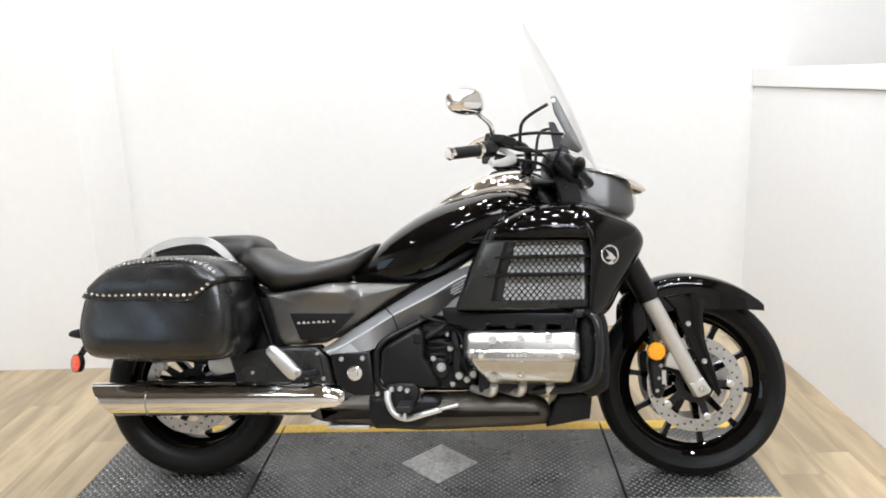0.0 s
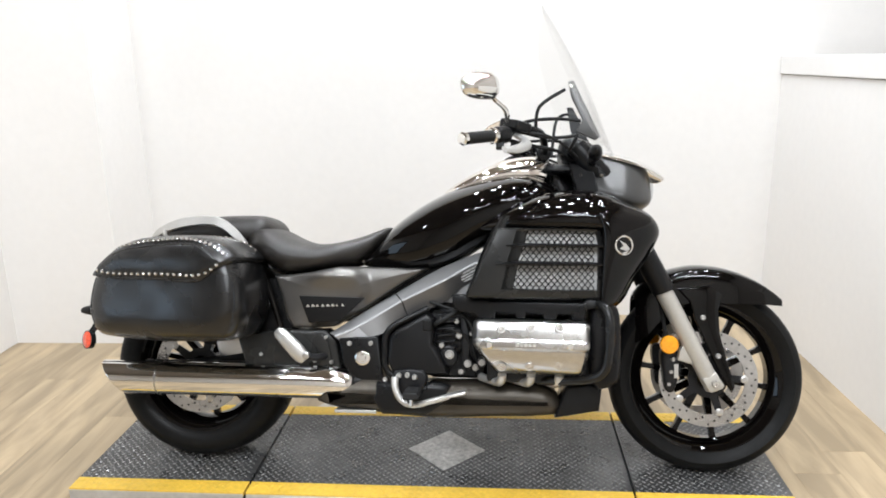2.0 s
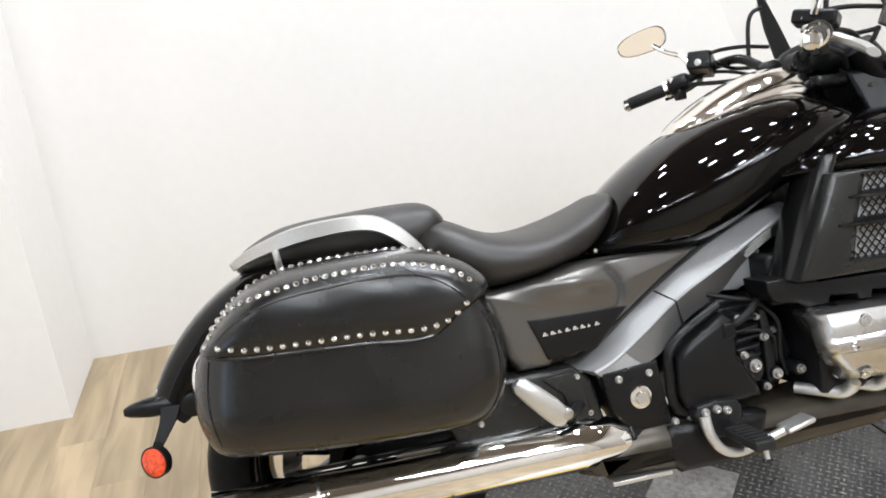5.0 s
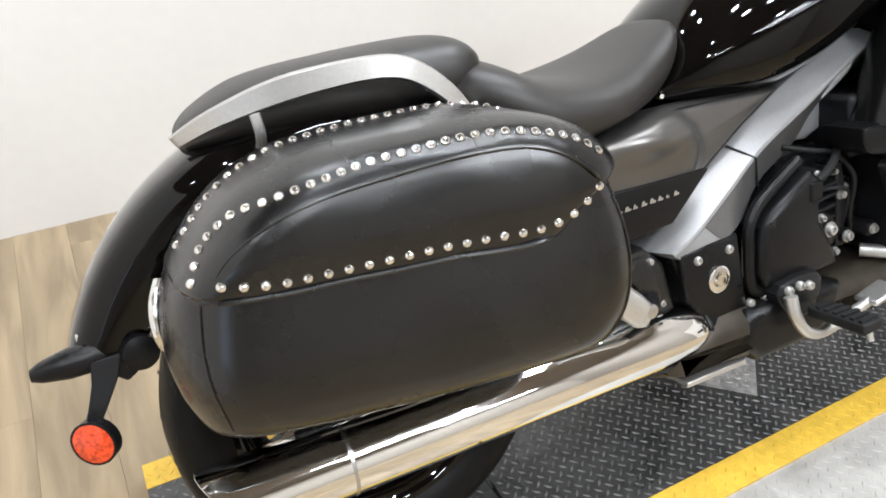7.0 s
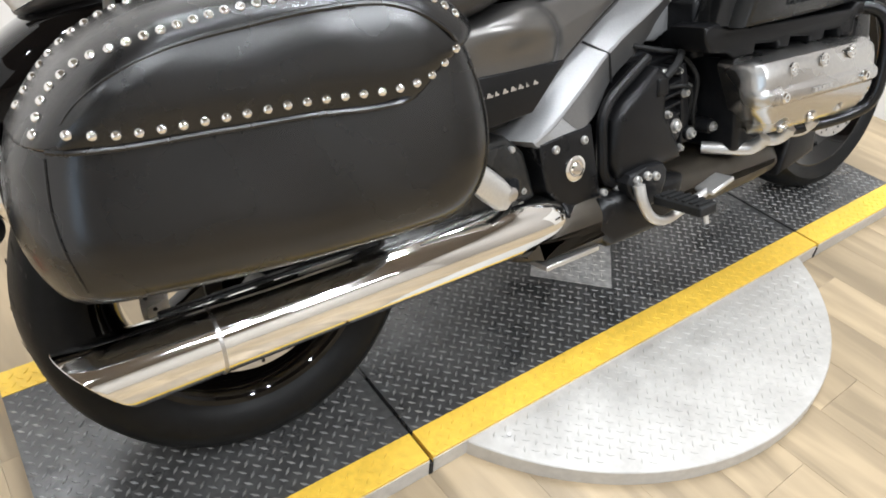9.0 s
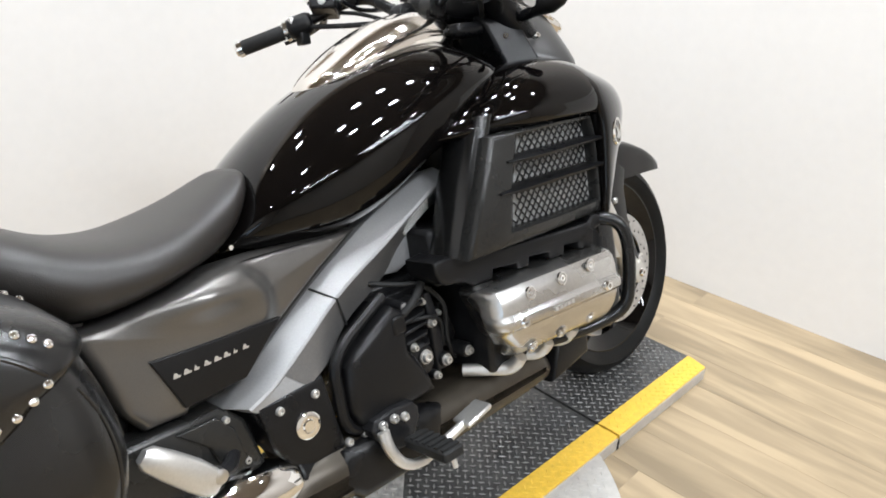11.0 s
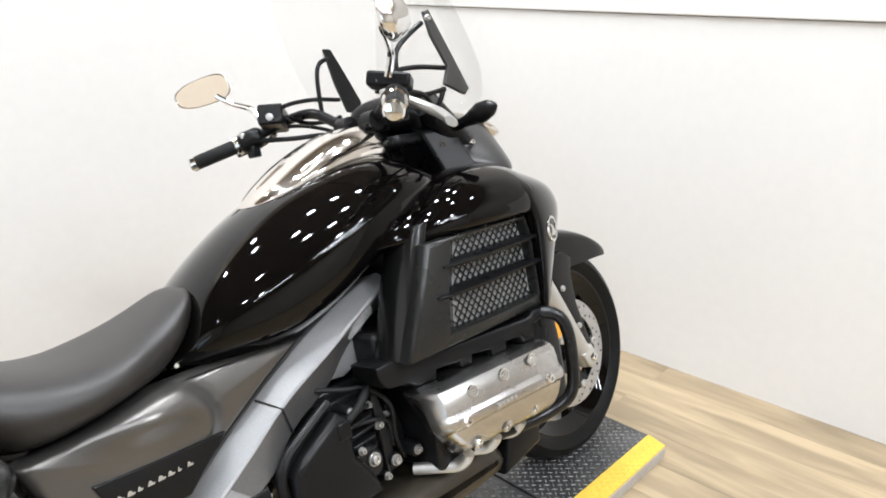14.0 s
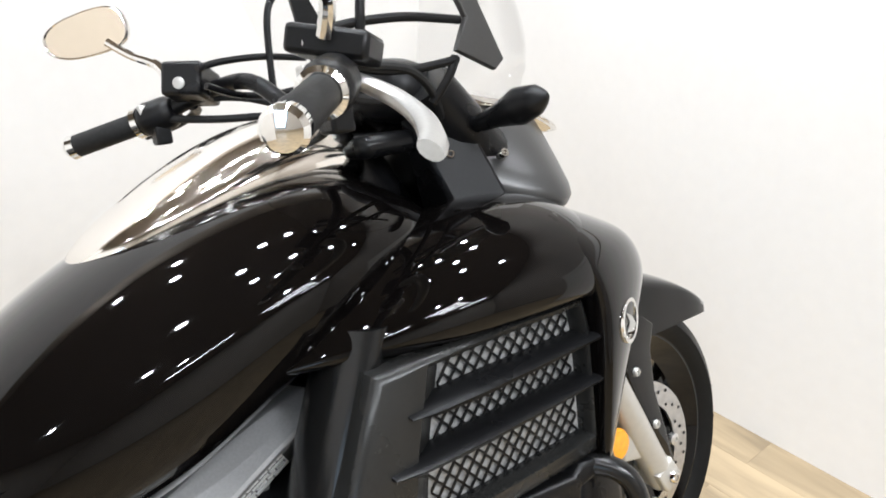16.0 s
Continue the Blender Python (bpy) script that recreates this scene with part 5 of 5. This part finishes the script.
def surface(geo, u, v, axes, sign):
    """The outermost reading of a skin at (u, v): axes name the two plan axes and the one read."""
    pts = np.array([tuple(p) for p in geo[0]])
    tris = np.array([(f[0], f[k], f[k + 1]) for f in geo[1] for k in range(1, len(f) - 1)])
    a, b, c = (pts[tris[:, k]] for k in range(3))
    i, j, k = axes
    d = (b[:, i] - a[:, i]) * (c[:, j] - a[:, j]) - (c[:, i] - a[:, i]) * (b[:, j] - a[:, j])
    d = np.where(abs(d) < 1e-12, 1e-12, d)
    p = ((u - a[:, i]) * (c[:, j] - a[:, j]) - (c[:, i] - a[:, i]) * (v - a[:, j])) / d
    q = ((b[:, i] - a[:, i]) * (v - a[:, j]) - (u - a[:, i]) * (b[:, j] - a[:, j])) / d
    hit = (p >= -1e-6) & (q >= -1e-6) & (p + q <= 1 + 1e-6)
    read = (a[:, k] + p * (b[:, k] - a[:, k]) + q * (c[:, k] - a[:, k]))[hit]
    return sign * max(sign * read) if len(read) else None


def on_lid(x, z, geo=None):
    """The point of the outer face at a place along and a height."""
    y = surface(geo or LID_GEO, x, z, (0, 2, 1), -1)
    return Vector((x, -bag_face(x) if y is None else y, z))


stud_mesh = mesh_from("stud", *lathe([(-0.002, 0.0058), (0.0012, 0.0056), (0.0032, 0.004), (0.0042, 0.0015)], (0, 0, 0), (0, -1, 0), 10), M_CHROME)


def stud(p, n):
    ob = part("stud", stud_mesh, M_CHROME, lid)
    ob.matrix_local = Matrix.Translation(p) @ Vector((0, -1, 0)).rotation_difference(Vector(n)).to_matrix().to_4x4()


def spaced(points, count):
    """Even steps along a smooth line."""
    path = smooth_path(points, 12)
    run = [0.0]
    for a, b in zip(path, path[1:]):
        run.append(run[-1] + (b - a).length)
    out = []
    for k in range(count):
        want = run[-1] * k / (count - 1)
        i = min(max(j for j in range(len(run)) if run[j] <= want + 1e-9), len(path) - 2)
        f = (want - run[i]) / max(1e-9, run[i + 1] - run[i])
        out.append((path[i].lerp(path[i + 1], f), (path[i + 1] - path[i]).normalized()))
    return out


for p, d in spaced([(-0.212, 0, 0.642), (-0.169, 0, 0.634), (-0.126, 0, 0.632), (-0.063, 0, 0.632), (0.002, 0, 0.633), (0.063, 0, 0.631), (0.124, 0, 0.629), (0.165, 0, 0.638), (0.197, 0, 0.661)], 21):
    stud(on_lid(p.x, p.z), (-0.17, -1, 0.05))
ARCH_IN = [(-0.236, 0.640), (-0.226, 0.651), (-0.208, 0.672), (-0.190, 0.694), (-0.163, 0.714), (-0.136, 0.728), (-0.105, 0.738), (-0.073, 0.743), (-0.039, 0.746), (0.061, 0.749), (0.114, 0.748), (0.150, 0.744), (0.185, 0.737), (0.218, 0.724), (0.234, 0.713)]
ARCH_OUT = [(-0.237, 0.642), (-0.228, 0.657), (-0.217, 0.672), (-0.200, 0.688), (-0.178, 0.703), (-0.147, 0.713), (-0.114, 0.721), (-0.080, 0.727), (-0.040, 0.733), (0.0, 0.736), (0.045, 0.739), (0.080, 0.739), (0.115, 0.736), (0.150, 0.728), (0.185, 0.715), (0.210, 0.697)]
for p, d in spaced([(x, 0, z) for x, z in ARCH_OUT], 31):
    n = Vector((-d.z, 0, d.x)).normalized()
    y = surface(LID_GEO, p.x, p.z, (0, 2, 1), -1)
    if y is None:
        y = -(bag_face(p.x) - 0.016)
        p.z = surface(LID_GEO, p.x, y, (0, 1, 2), 1) or p.z
    stud((p.x, y, p.z), (n + Vector((0, -0.9, 0))).normalized())
for p, d in spaced([(x, 0, z) for x, z in ARCH_IN], 30):
    n = Vector((-d.z, 0, d.x)).normalized()
    q = surface(LID_GEO, p.x, -0.222, (0, 1, 2), 1)
    stud((p.x, -0.222, p.z if q is None else q), (n + Vector((0, -0.12, 0))).normalized())
crease = [on_lid(x, z) for x, z in ((-0.214, 0.652), (-0.199, 0.667), (-0.167, 0.687), (-0.124, 0.703), (-0.077, 0.712), (-0.018, 0.718), (0.044, 0.723), (0.106, 0.722), (0.144, 0.712), (0.175, 0.693), (0.197, 0.671), (0.208, 0.650))]
part("seam", tube(crease, [0.0010, 0.0012, 0.0014, 0.0018, 0.0024, 0.0030, 0.0032, 0.0032, 0.0032, 0.0030, 0.0026, 0.0016], 8, 4), M_LEATHER, lid, "raised leather seam")
hem = [on_lid(x, z) for x, z in ((-0.232, 0.628), (-0.21, 0.624), (-0.155, 0.620), (-0.097, 0.619), (-0.036, 0.618), (0.026, 0.617), (0.088, 0.612), (0.130, 0.614), (0.165, 0.622), (0.204, 0.649), (0.226, 0.660))]
part("hem", tube(hem, 0.0036, 8, 4), M_LEATHER, lid, "rolled leather hem")
edge_seam = [on_lid(-0.234 - 0.010 * math.sin(math.pi * k / 8), 0.47 + k * 0.0185, BODY_GEO) for k in range(9)]
part("edge_seam", tube(edge_seam, 0.0020, 8, 3), M_LEATHER, bag, "piped leather edge")
fold = [on_lid(x, z, BODY_GEO) for x, z in ((0.226, 0.640), (0.240, 0.607), (0.247, 0.560), (0.243, 0.512), (0.229, 0.474), (0.200, 0.447), (0.15, 0.437))]
part("edge_seam", tube(fold, 0.0022, 8, 4), M_LEATHER, bag, "piped leather edge")

part("fender_strut", tube([(0.228, -0.168, 0.690), (0.240, -0.170, 0.660), (0.266, -0.172, 0.585), (0.291, -0.172, 0.515), (0.316, -0.172, 0.438)], [0.010, 0.013, 0.014, 0.013, 0.010], 14, 5, 0.8), M_GLOSS, bike, "glossy black strip behind the saddlebag")
part("inner_panel", plate([(0.14, 0.66), (0.30, 0.63), (0.345, 0.47), (0.33, 0.43), (0.14, 0.43)], -0.06, -0.135, 0.01), M_PLASTIC, bike, "black inner panel")
part("bag_bar", tube([(-0.265, -0.16, 0.60), (-0.275, -0.19, 0.585), (-0.280, -0.20, 0.555), (-0.276, -0.19, 0.53), (-0.262, -0.16, 0.52)], 0.0085, 12), M_CHROME, bike, "thin chrome bar behind the saddlebag")

# tail: lamp, plate carrier, indicators
tail = part("tail_carrier", loft([[(x, y, z) for x, z in ((-0.315, 0.51), (-0.345, 0.515), (-0.352, 0.47), (-0.335, 0.455), (-0.318, 0.465))] for y in (-0.085, -0.075, 0.075, 0.085)]), M_PLASTIC, bike, "black plate carrier", bevel=0.004)
part("tail_lamp", lathe([(-0.02, 0.022), (0.0, 0.026), (0.012, 0.024), (0.016, 0.015)], (-0.310, -0.088, 0.495), (0.1, -1, 0.0), 20), M_PLASTIC, tail, "round black lamp body")
part("plate_arm", loft([[(x0, y - 0.006, z), (x1, y - 0.006, z), (x1, y + 0.006, z), (x0, y + 0.006, z)] for x0, x1, y, z in ((-0.372, -0.332, -0.086, 0.500), (-0.378, -0.345, -0.094, 0.470), (-0.388, -0.362, -0.102, 0.445), (-0.398, -0.376, -0.108, 0.425), (-0.402, -0.384, -0.110, 0.400))]), M_PLASTIC, tail, bevel=0.002)
rr = part("rear_reflector", lathe([(-0.010, 0.026), (0.0, 0.0285), (0.006, 0.0285), (0.0075, 0.026), (0.0085, 0.0)], (-0.392, -0.116, 0.40), (-0.50, -0.86, 0.04), 28), M_RED, bike, "round red reflector")
part("reflector_rim", lathe([(-0.013, 0.024), (-0.010, 0.031), (0.006, 0.0315), (0.007, 0.0288), (-0.002, 0.0288)], (-0.392, -0.116, 0.40), (-0.50, -0.86, 0.04), 28), M_PLASTIC, rr)
part("rear_indicator", loft([oval_ring(x, h, a, b, 2.5, 14, y0) for x, h, a, b, y0 in ((-0.33, 0.014, 0.484, 0.510, -0.064), (-0.366, 0.022, 0.478, 0.521, -0.068), (-0.400, 0.023, 0.480, 0.519, -0.072), (-0.432, 0.017, 0.486, 0.512, -0.074), (-0.444, 0.009, 0.490, 0.506, -0.075))]), M_PLASTIC, bike, "black rear indicator")
part("fender_reflector", box(-0.383, -0.377, -0.060, 0.0, 0.500, 0.530), M_CASTALU, bike, "pale strip on the mudguard end", bevel=0.002)

# handlebar, controls, mirrors
for s in (-1, 1):
    dx = 0.014 * s
    g1 = Vector((0.938 + dx, s * 0.405, 1.037))
    g0 = Vector((1.025 + dx, s * 0.315, 1.062))
    bar = part("handlebar", tube([(1.165, s * 0.02, 1.045), (1.17, s * 0.07, 1.055), (1.155, s * 0.15, 1.098), (1.115 + dx, s * 0.225, 1.098), (1.06 + dx, s * 0.28, 1.075), g0], 0.0125, 14), M_PLASTIC, bike, "black handlebar")
    grip = part("grip", tube([g0, g0 + (g1 - g0) * 0.05, g0 + (g1 - g0) * 0.95, g1], [0.014, 0.018, 0.018, 0.016], 18, 1), M_RUBBER, bar, "black rubber grip")
    part("bar_end", lathe([(-0.004, 0.019), (0.008, 0.020), (0.014, 0.016), (0.016, 0.006)], g1, g1 - g0, 20), M_CHROME, bar, "chrome bar end")
    part("grip_flange", lathe([(0, 0.024), (0.010, 0.025), (0.014, 0.02)], g0 + (g1 - g0) * 0.02, g1 - g0, 20), M_CHROME, bar)
    sw = part("switch_housing", tube([g0 + (g0 - g1) * 0.45, g0 + (g0 - g1) * 0.35, g0 + (g0 - g1) * 0.05, g0 + (g1 - g0) * 0.02], [0.02, 0.027, 0.028, 0.023], 12, 1), M_PLASTIC, bar, "black switch housing", bevel=0.003)
    c = g0 + (g0 - g1) * 0.2
    part("switch", box(c.x - 0.015, c.x + 0.01, c.y - 0.02, c.y + 0.01, c.z - 0.045, c.z - 0.015), M_PLASTIC, sw, bevel=0.004)
    part("switch", box(c.x - 0.03, c.x - 0.018, c.y - 0.008, c.y + 0.008, c.z, c.z + 0.02), M_CASTALU, sw, bevel=0.003)
    tank_c = Vector((1.085 + dx, s * 0.245, 1.108))
    res = part("fluid_reservoir", moved(box(-0.030, 0.032, -0.044, 0.044, *((-0.016, 0.014) if s < 0 else (-0.026, 0.026))), Matrix.Translation(tank_c) @ Euler((radians(-14 * s), radians(6), radians(-42 * s))).to_matrix().to_4x4()), M_PLASTIC, bar, "black fluid reservoir", bevel=0.006)
    part("reservoir_window", lathe([(0, 0.009), (0.003, 0.009), (0.004, 0.006)], tank_c + (Vector((-0.0300, -0.0335, 0.002)) if s > 0 else Vector((-0.032, 0.004, 0.002))), (-0.67, -0.74, 0.1) if s > 0 else (-1, 0.4, 0.1), 16), M_CASTALU, res)
    lever = [(1.085 + dx, s * 0.258, 1.075), (1.118 + dx, s * 0.285, 1.050), (1.114 + dx, s * 0.335, 1.026), (1.086 + dx, s * 0.385, 1.008), (1.055 + dx, s * 0.42, 1.002)]
    if s > 0:
        lever = [(1.085 + dx, 0.258, 1.075), (1.100 + dx, 0.29, 1.066), (1.080 + dx, 0.335, 1.048), (1.04 + dx, 0.375, 1.036)]
    part("lever", tube(lever, [0.013, 0.017, 0.018, 0.016, 0.013] if s < 0 else [0.009, 0.009, 0.007, 0.007], 12, 6, 0.6), M_CASTALU if s < 0 else M_PLASTIC, bar, "silver brake lever" if s < 0 else "black clutch lever")
    mc = Vector((0.980 + dx, s * (0.370 if s > 0 else 0.388), 1.206 if s > 0 else 1.196))
    stem = part("mirror_stem", tube([(1.062 + dx, s * 0.268, 1.115), (1.055 + dx, s * 0.295, 1.145), (1.028 + dx, s * 0.325, 1.165), (1.002 + dx, s * 0.345, 1.190)], [0.009, 0.008, 0.007, 0.007], 10), M_CHROME, bike, "chrome mirror stem")
    turn = Matrix.Translation(mc) @ Euler((radians(-8 * s), radians(-6), radians((44 if s > 0 else 52) * s))).to_matrix().to_4x4()
    def oval(x, f, g):
        return [(x, f * 0.074 * math.copysign(abs(math.cos(t)) ** 0.75, math.cos(t)), g * (0.034 - 0.005 * s * math.cos(t)) * math.copysign(abs(math.sin(t)) ** 0.75, math.sin(t))) for t in (2 * math.pi * j / 32 for j in range(32))]
    if s < 0:
        turn = turn @ Matrix.Diagonal((1.1, 0.92, 1.2, 1))
    part("mirror_shell", moved(loft([oval(0.034, 0.2, 0.2), oval(0.030, 0.55, 0.55), oval(0.018, 0.86, 0.86), oval(0.004, 1.0, 1.0), oval(-0.004, 1.0, 1.0), oval(-0.006, 0.96, 0.95), oval(-0.003, 0.92, 0.91)]), turn), M_CHROME, stem, "chrome mirror shell", sharp=60)
    part("mirror_glass", moved(loft([oval(-0.002, 0.93, 0.92), oval(-0.0035, 0.93, 0.92)]), turn), M_MIRROR_BEIGE, stem, "oval mirror glass, beige reflection put into its colour", smooth=False)
    part("cable", tube([(1.05 + dx, s * 0.27, 1.06), (1.12, s * 0.21, 1.05), (1.21, s * 0.15, 1.04), (1.28, s * 0.08, 1.00)], 0.006, 8), M_RUBBER, bike, "black control cable")
    part("cable", tube([(1.09, s * 0.24, 1.085), (1.18, s * 0.22, 1.075), (1.26, s * 0.16, 1.03), (1.31, s * 0.10, 0.97)], 0.005, 8), M_RUBBER, bike, "black control cable")
    # windshield supports and indicator
    part("shield_post", tube([(1.140, -0.185, 1.085), (1.137, -0.195, 1.128), (1.146, -0.198, 1.172), (1.178, -0.202, 1.200), (1.228, -0.204, 1.228)] if s < 0 else [(1.206, 0.185, 1.075), (1.211, 0.19, 1.13), (1.219, 0.191, 1.195), (1.236, 0.192, 1.226), (1.268, 0.196, 1.236)], 0.0058, 10), M_PLASTIC, bike, "black windshield post")
    wedge = [(1.238, 1.252), (1.254, 1.256), (1.300, 1.160), (1.338, 1.078), (1.322, 1.066), (1.262, 1.094), (1.282, 1.132), (1.248, 1.200)] if s < 0 else [(1.262, 1.262), (1.284, 1.260), (1.318, 1.190), (1.350, 1.118), (1.346, 1.085), (1.300, 1.096), (1.276, 1.175)]
    # Far bracket's black paints in its backlit look; the near one is grey.
    bracket = part("shield_bracket", plate(wedge, s * 0.199, s * 0.208, 0.003), M_COWL if s < 0 else M_PLASTIC, bike, "grey windshield bracket" if s < 0 else "windshield bracket, coloured black as a backlit shape")
    part("bracket_screw", bolt((wedge[0][0] + 0.008, s * 0.208, wedge[0][1] - 0.014), (0, s, 0), 0.007, 0.005), M_CASTALU, bracket)
    part("bracket_strut", tube([(1.088, s * 0.18, 1.126), (1.13, s * 0.19, 1.134), (1.20, s * 0.195, 1.137), (1.278, s * 0.198, 1.130)], 0.0055, 10), M_PLASTIC, bike, "black windshield strut")
    part("bracket_strut", tube([(1.093, s * 0.17, 1.100), (1.15, s * 0.185, 1.082), (1.21, s * 0.19, 1.078), (1.270, s * 0.196, 1.084)], 0.0055, 10), M_PLASTIC, bike, "black windshield strut")
    part("bracket_strut", tube([(1.268, s * 0.196, 1.088), (1.256, s * 0.19, 1.062), (1.240, s * 0.175, 1.036)], 0.006, 10), M_PLASTIC, bike, "black windshield strut")
    part("front_indicator", tube([(1.315, s * 0.165, 1.000), (1.315, s * 0.205, 1.008), (1.318, s * 0.245, 1.018), (1.319, s * 0.275, 1.024), (1.319, s * 0.294, 1.027)], [0.010, 0.013, 0.022, 0.017, 0.003], 14, 4, 1.1), M_PLASTIC, bike, "black pointed front indicator")

# windshield sheet
rings = []
nv, nu = 22, 25
front = []
SHIELD = [(1.012, 0.150), (1.035, 0.200), (1.07, 0.262), (1.11, 0.294), (1.20, 0.303), (1.32, 0.286), (1.42, 0.252), (1.48, 0.210), (1.52, 0.150), (1.542, 0.050)]
for i in range(nv):
    v = i / (nv - 1)
    z = 1.012 + 0.530 * v
    xc = 1.412 - 0.46 * (z - 1.012) + 0.018 * math.sin(v * math.pi)
    half = along(SHIELD, z)[0]
    front.append([(xc - 0.092 * (u * half / 0.30) ** 2, u * half, z) for u in (-1 + 2 * j / (nu - 1) for j in range(nu))])
verts = [p for r in front for p in r]
n1 = len(verts)
verts += [(p[0] - 0.004, p[1], p[2]) for p in verts]
faces = []
for i in range(nv - 1):
    for j in range(nu - 1):
        a = i * nu + j
        faces += [(a, a + 1, a + nu + 1, a + nu), (n1 + a, n1 + a + nu, n1 + a + nu + 1, n1 + a + 1)]
edge = [j for j in range(nu)] + [i * nu + nu - 1 for i in range(1, nv)] + [(nv - 1) * nu + j for j in range(nu - 2, -1, -1)] + [i * nu for i in range(nv - 2, 0, -1)]
for a, b in zip(edge, edge[1:] + edge[:1]):
    faces.append((a, n1 + a, n1 + b, b))
shield = part("windshield", (verts, faces), M_SHIELD, bike, "clear acrylic windshield", sharp=50)
shield.visible_shadow = False

# headlight cowl, instruments
COWL = [(1.275, 0.935, 1.030, 0.085, 0.140), (1.34, 0.880, 1.048, 0.110, 0.192), (1.41, 0.858, 1.042, 0.122, 0.218), (1.465, 0.855, 1.024, 0.116, 0.190), (1.505, 0.866, 1.002, 0.092, 0.140), (1.520, 0.885, 0.985, 0.060, 0.095)]
rings = []
for k in range(15):
    x = 1.275 + 0.245 * k / 14
    a, b, ht, hb = along(COWL, x)
    half = [(0, b), (ht * 0.55, b - 0.003), (ht * 0.9, b - 0.014), (ht * 1.05, b - 0.034), (hb * 0.93, a + (b - a) * 0.30), (hb, a + (b - a) * 0.14), (hb * 0.9, a), (0, a)]
    rings.append([(x, y, z) for y, z in half] + [(x, -y, z) for y, z in reversed(half[1:-1])])
cowl = part("headlight_cowl", loft(rings), M_COWL, bike, "dark grey headlight cowl", subdiv=1)
part("cowl_visor", loft([[(x, y * h, z - 0.036 * (abs(y) ** 3.2) * (h / 0.14)) for y in (-1, -0.7, -0.35, 0, 0.35, 0.7, 1)] + [(x, y * h, z - 0.006 - 0.036 * (abs(y) ** 3.2) * (h / 0.14)) for y in (1, 0.7, 0.35, 0, -0.35, -0.7, -1)] for x, h, z in ((1.335, 0.095, 1.058), (1.36, 0.120, 1.057), (1.40, 0.135, 1.052), (1.46, 0.140, 1.036), (1.52, 0.12, 1.008), (1.555, 0.085, 0.985), (1.572, 0.03, 0.972))]), M_CHROME, cowl, "bright headlight visor", subdiv=1)
part("headlight_lens", loft([oval_ring(x, h, a, b, 2.4, 24) for x, h, a, b in ((1.49, 0.135, 0.862, 0.985), (1.512, 0.115, 0.87, 0.975), (1.524, 0.085, 0.885, 0.965), (1.530, 0.04, 0.905, 0.95))]), M_LENS, cowl, "clear headlight lens", subdiv=1)
for s in (-1, 1):
    part("cowl_bolt", bolt((1.345, s * 0.176, 0.955), (-0.1, s, 0.5), 0.008, 0.008), M_CHROME, cowl)
    part("cowl_bolt", bolt((1.285, s * 0.140, 0.965), (-0.6, s, 0.3), 0.007, 0.006), M_CHROME, cowl)
    part("cowl_side", loft([[(1.250, s * 0.08, 1.025), (1.250, s * 0.115, 1.0), (1.275, s * 0.15, 0.89), (1.275, s * 0.08, 0.86)], [(1.315, s * 0.10, 1.035), (1.320, s * 0.150, 1.0), (1.340, s * 0.198, 0.885), (1.34, s * 0.10, 0.86)]]), M_PLASTIC, cowl, "black inner cowl", bevel=0.006)
part("instrument_pod", loft([oval_ring(x, h, a, b, 3, 20) for x, h, a, b in ((1.215, 0.10, 1.03, 1.085), (1.24, 0.125, 1.01, 1.11), (1.31, 0.12, 0.99, 1.10), (1.36, 0.08, 0.98, 1.06))]), M_PLASTIC, bike, "black instrument pod", subdiv=1)
part("yoke", box(1.17, 1.26, -0.11, 0.11, 0.975, 1.005), M_PLASTIC, bike, "black upper yoke", bevel=0.012)
for y in (-0.05, 0.05):
    part("bar_clamp", lathe([(-0.02, 0.02), (-0.018, 0.024), (0.018, 0.024), (0.02, 0.02)], (1.167, y, 1.047), (0, 1, 0), 18), M_PLASTIC, bike)
part("head_pipe", tube([(1.20, 0, 0.98), (1.30, 0, 0.80), (1.36, 0, 0.66)], 0.05, 16, 3), M_PLASTIC, bike, "black steering head")
part("front_inner_panel", plate([(1.33, 0.62), (1.33, 0.84), (1.44, 0.86), (1.48, 0.74), (1.42, 0.58)], -0.20, 0.20, 0.02), M_PLASTIC, bike, "black inner panel")

# ---------------------------------------------------------------- floor planks
PW, PL, GAP = 0.152, 1.22, 0.0001
plank_mesh = mesh_from("plank", *loft([[(GAP, GAP, -0.005), (PW - GAP, GAP, -0.005), (PW - GAP, PL - GAP, -0.005), (GAP, PL - GAP, -0.005)], [(GAP, GAP, -0.001), (PW - GAP, GAP, -0.001), (PW - GAP, PL - GAP, -0.001), (GAP, PL - GAP, -0.001)], [(GAP + 0.0003, GAP + 0.0003, 0.0), (PW - GAP - 0.0003, GAP + 0.0003, 0.0), (PW - GAP - 0.0003, PL - GAP - 0.0003, 0.0), (GAP + 0.0003, PL - GAP - 0.0003, 0.0)]]), M_WOOD, False)
random.seed(11)
for i in range(-17, 22):
    off = random.random() * PL
    for j in range(-6, 3):
        x, y = 0.02 + i * PW, j * PL + off - 0.6
        if x > R["x1"] + 0.75 or y > R["y1"] or y < R["y0"] + 0.01 or (x < R["x0"] - 0.1 and y > -1.2):
            continue
        ob = part("plank", plank_mesh, M_WOOD, floor)
        ob.matrix_local = Matrix.Translation((x, y, FLOOR_Z))
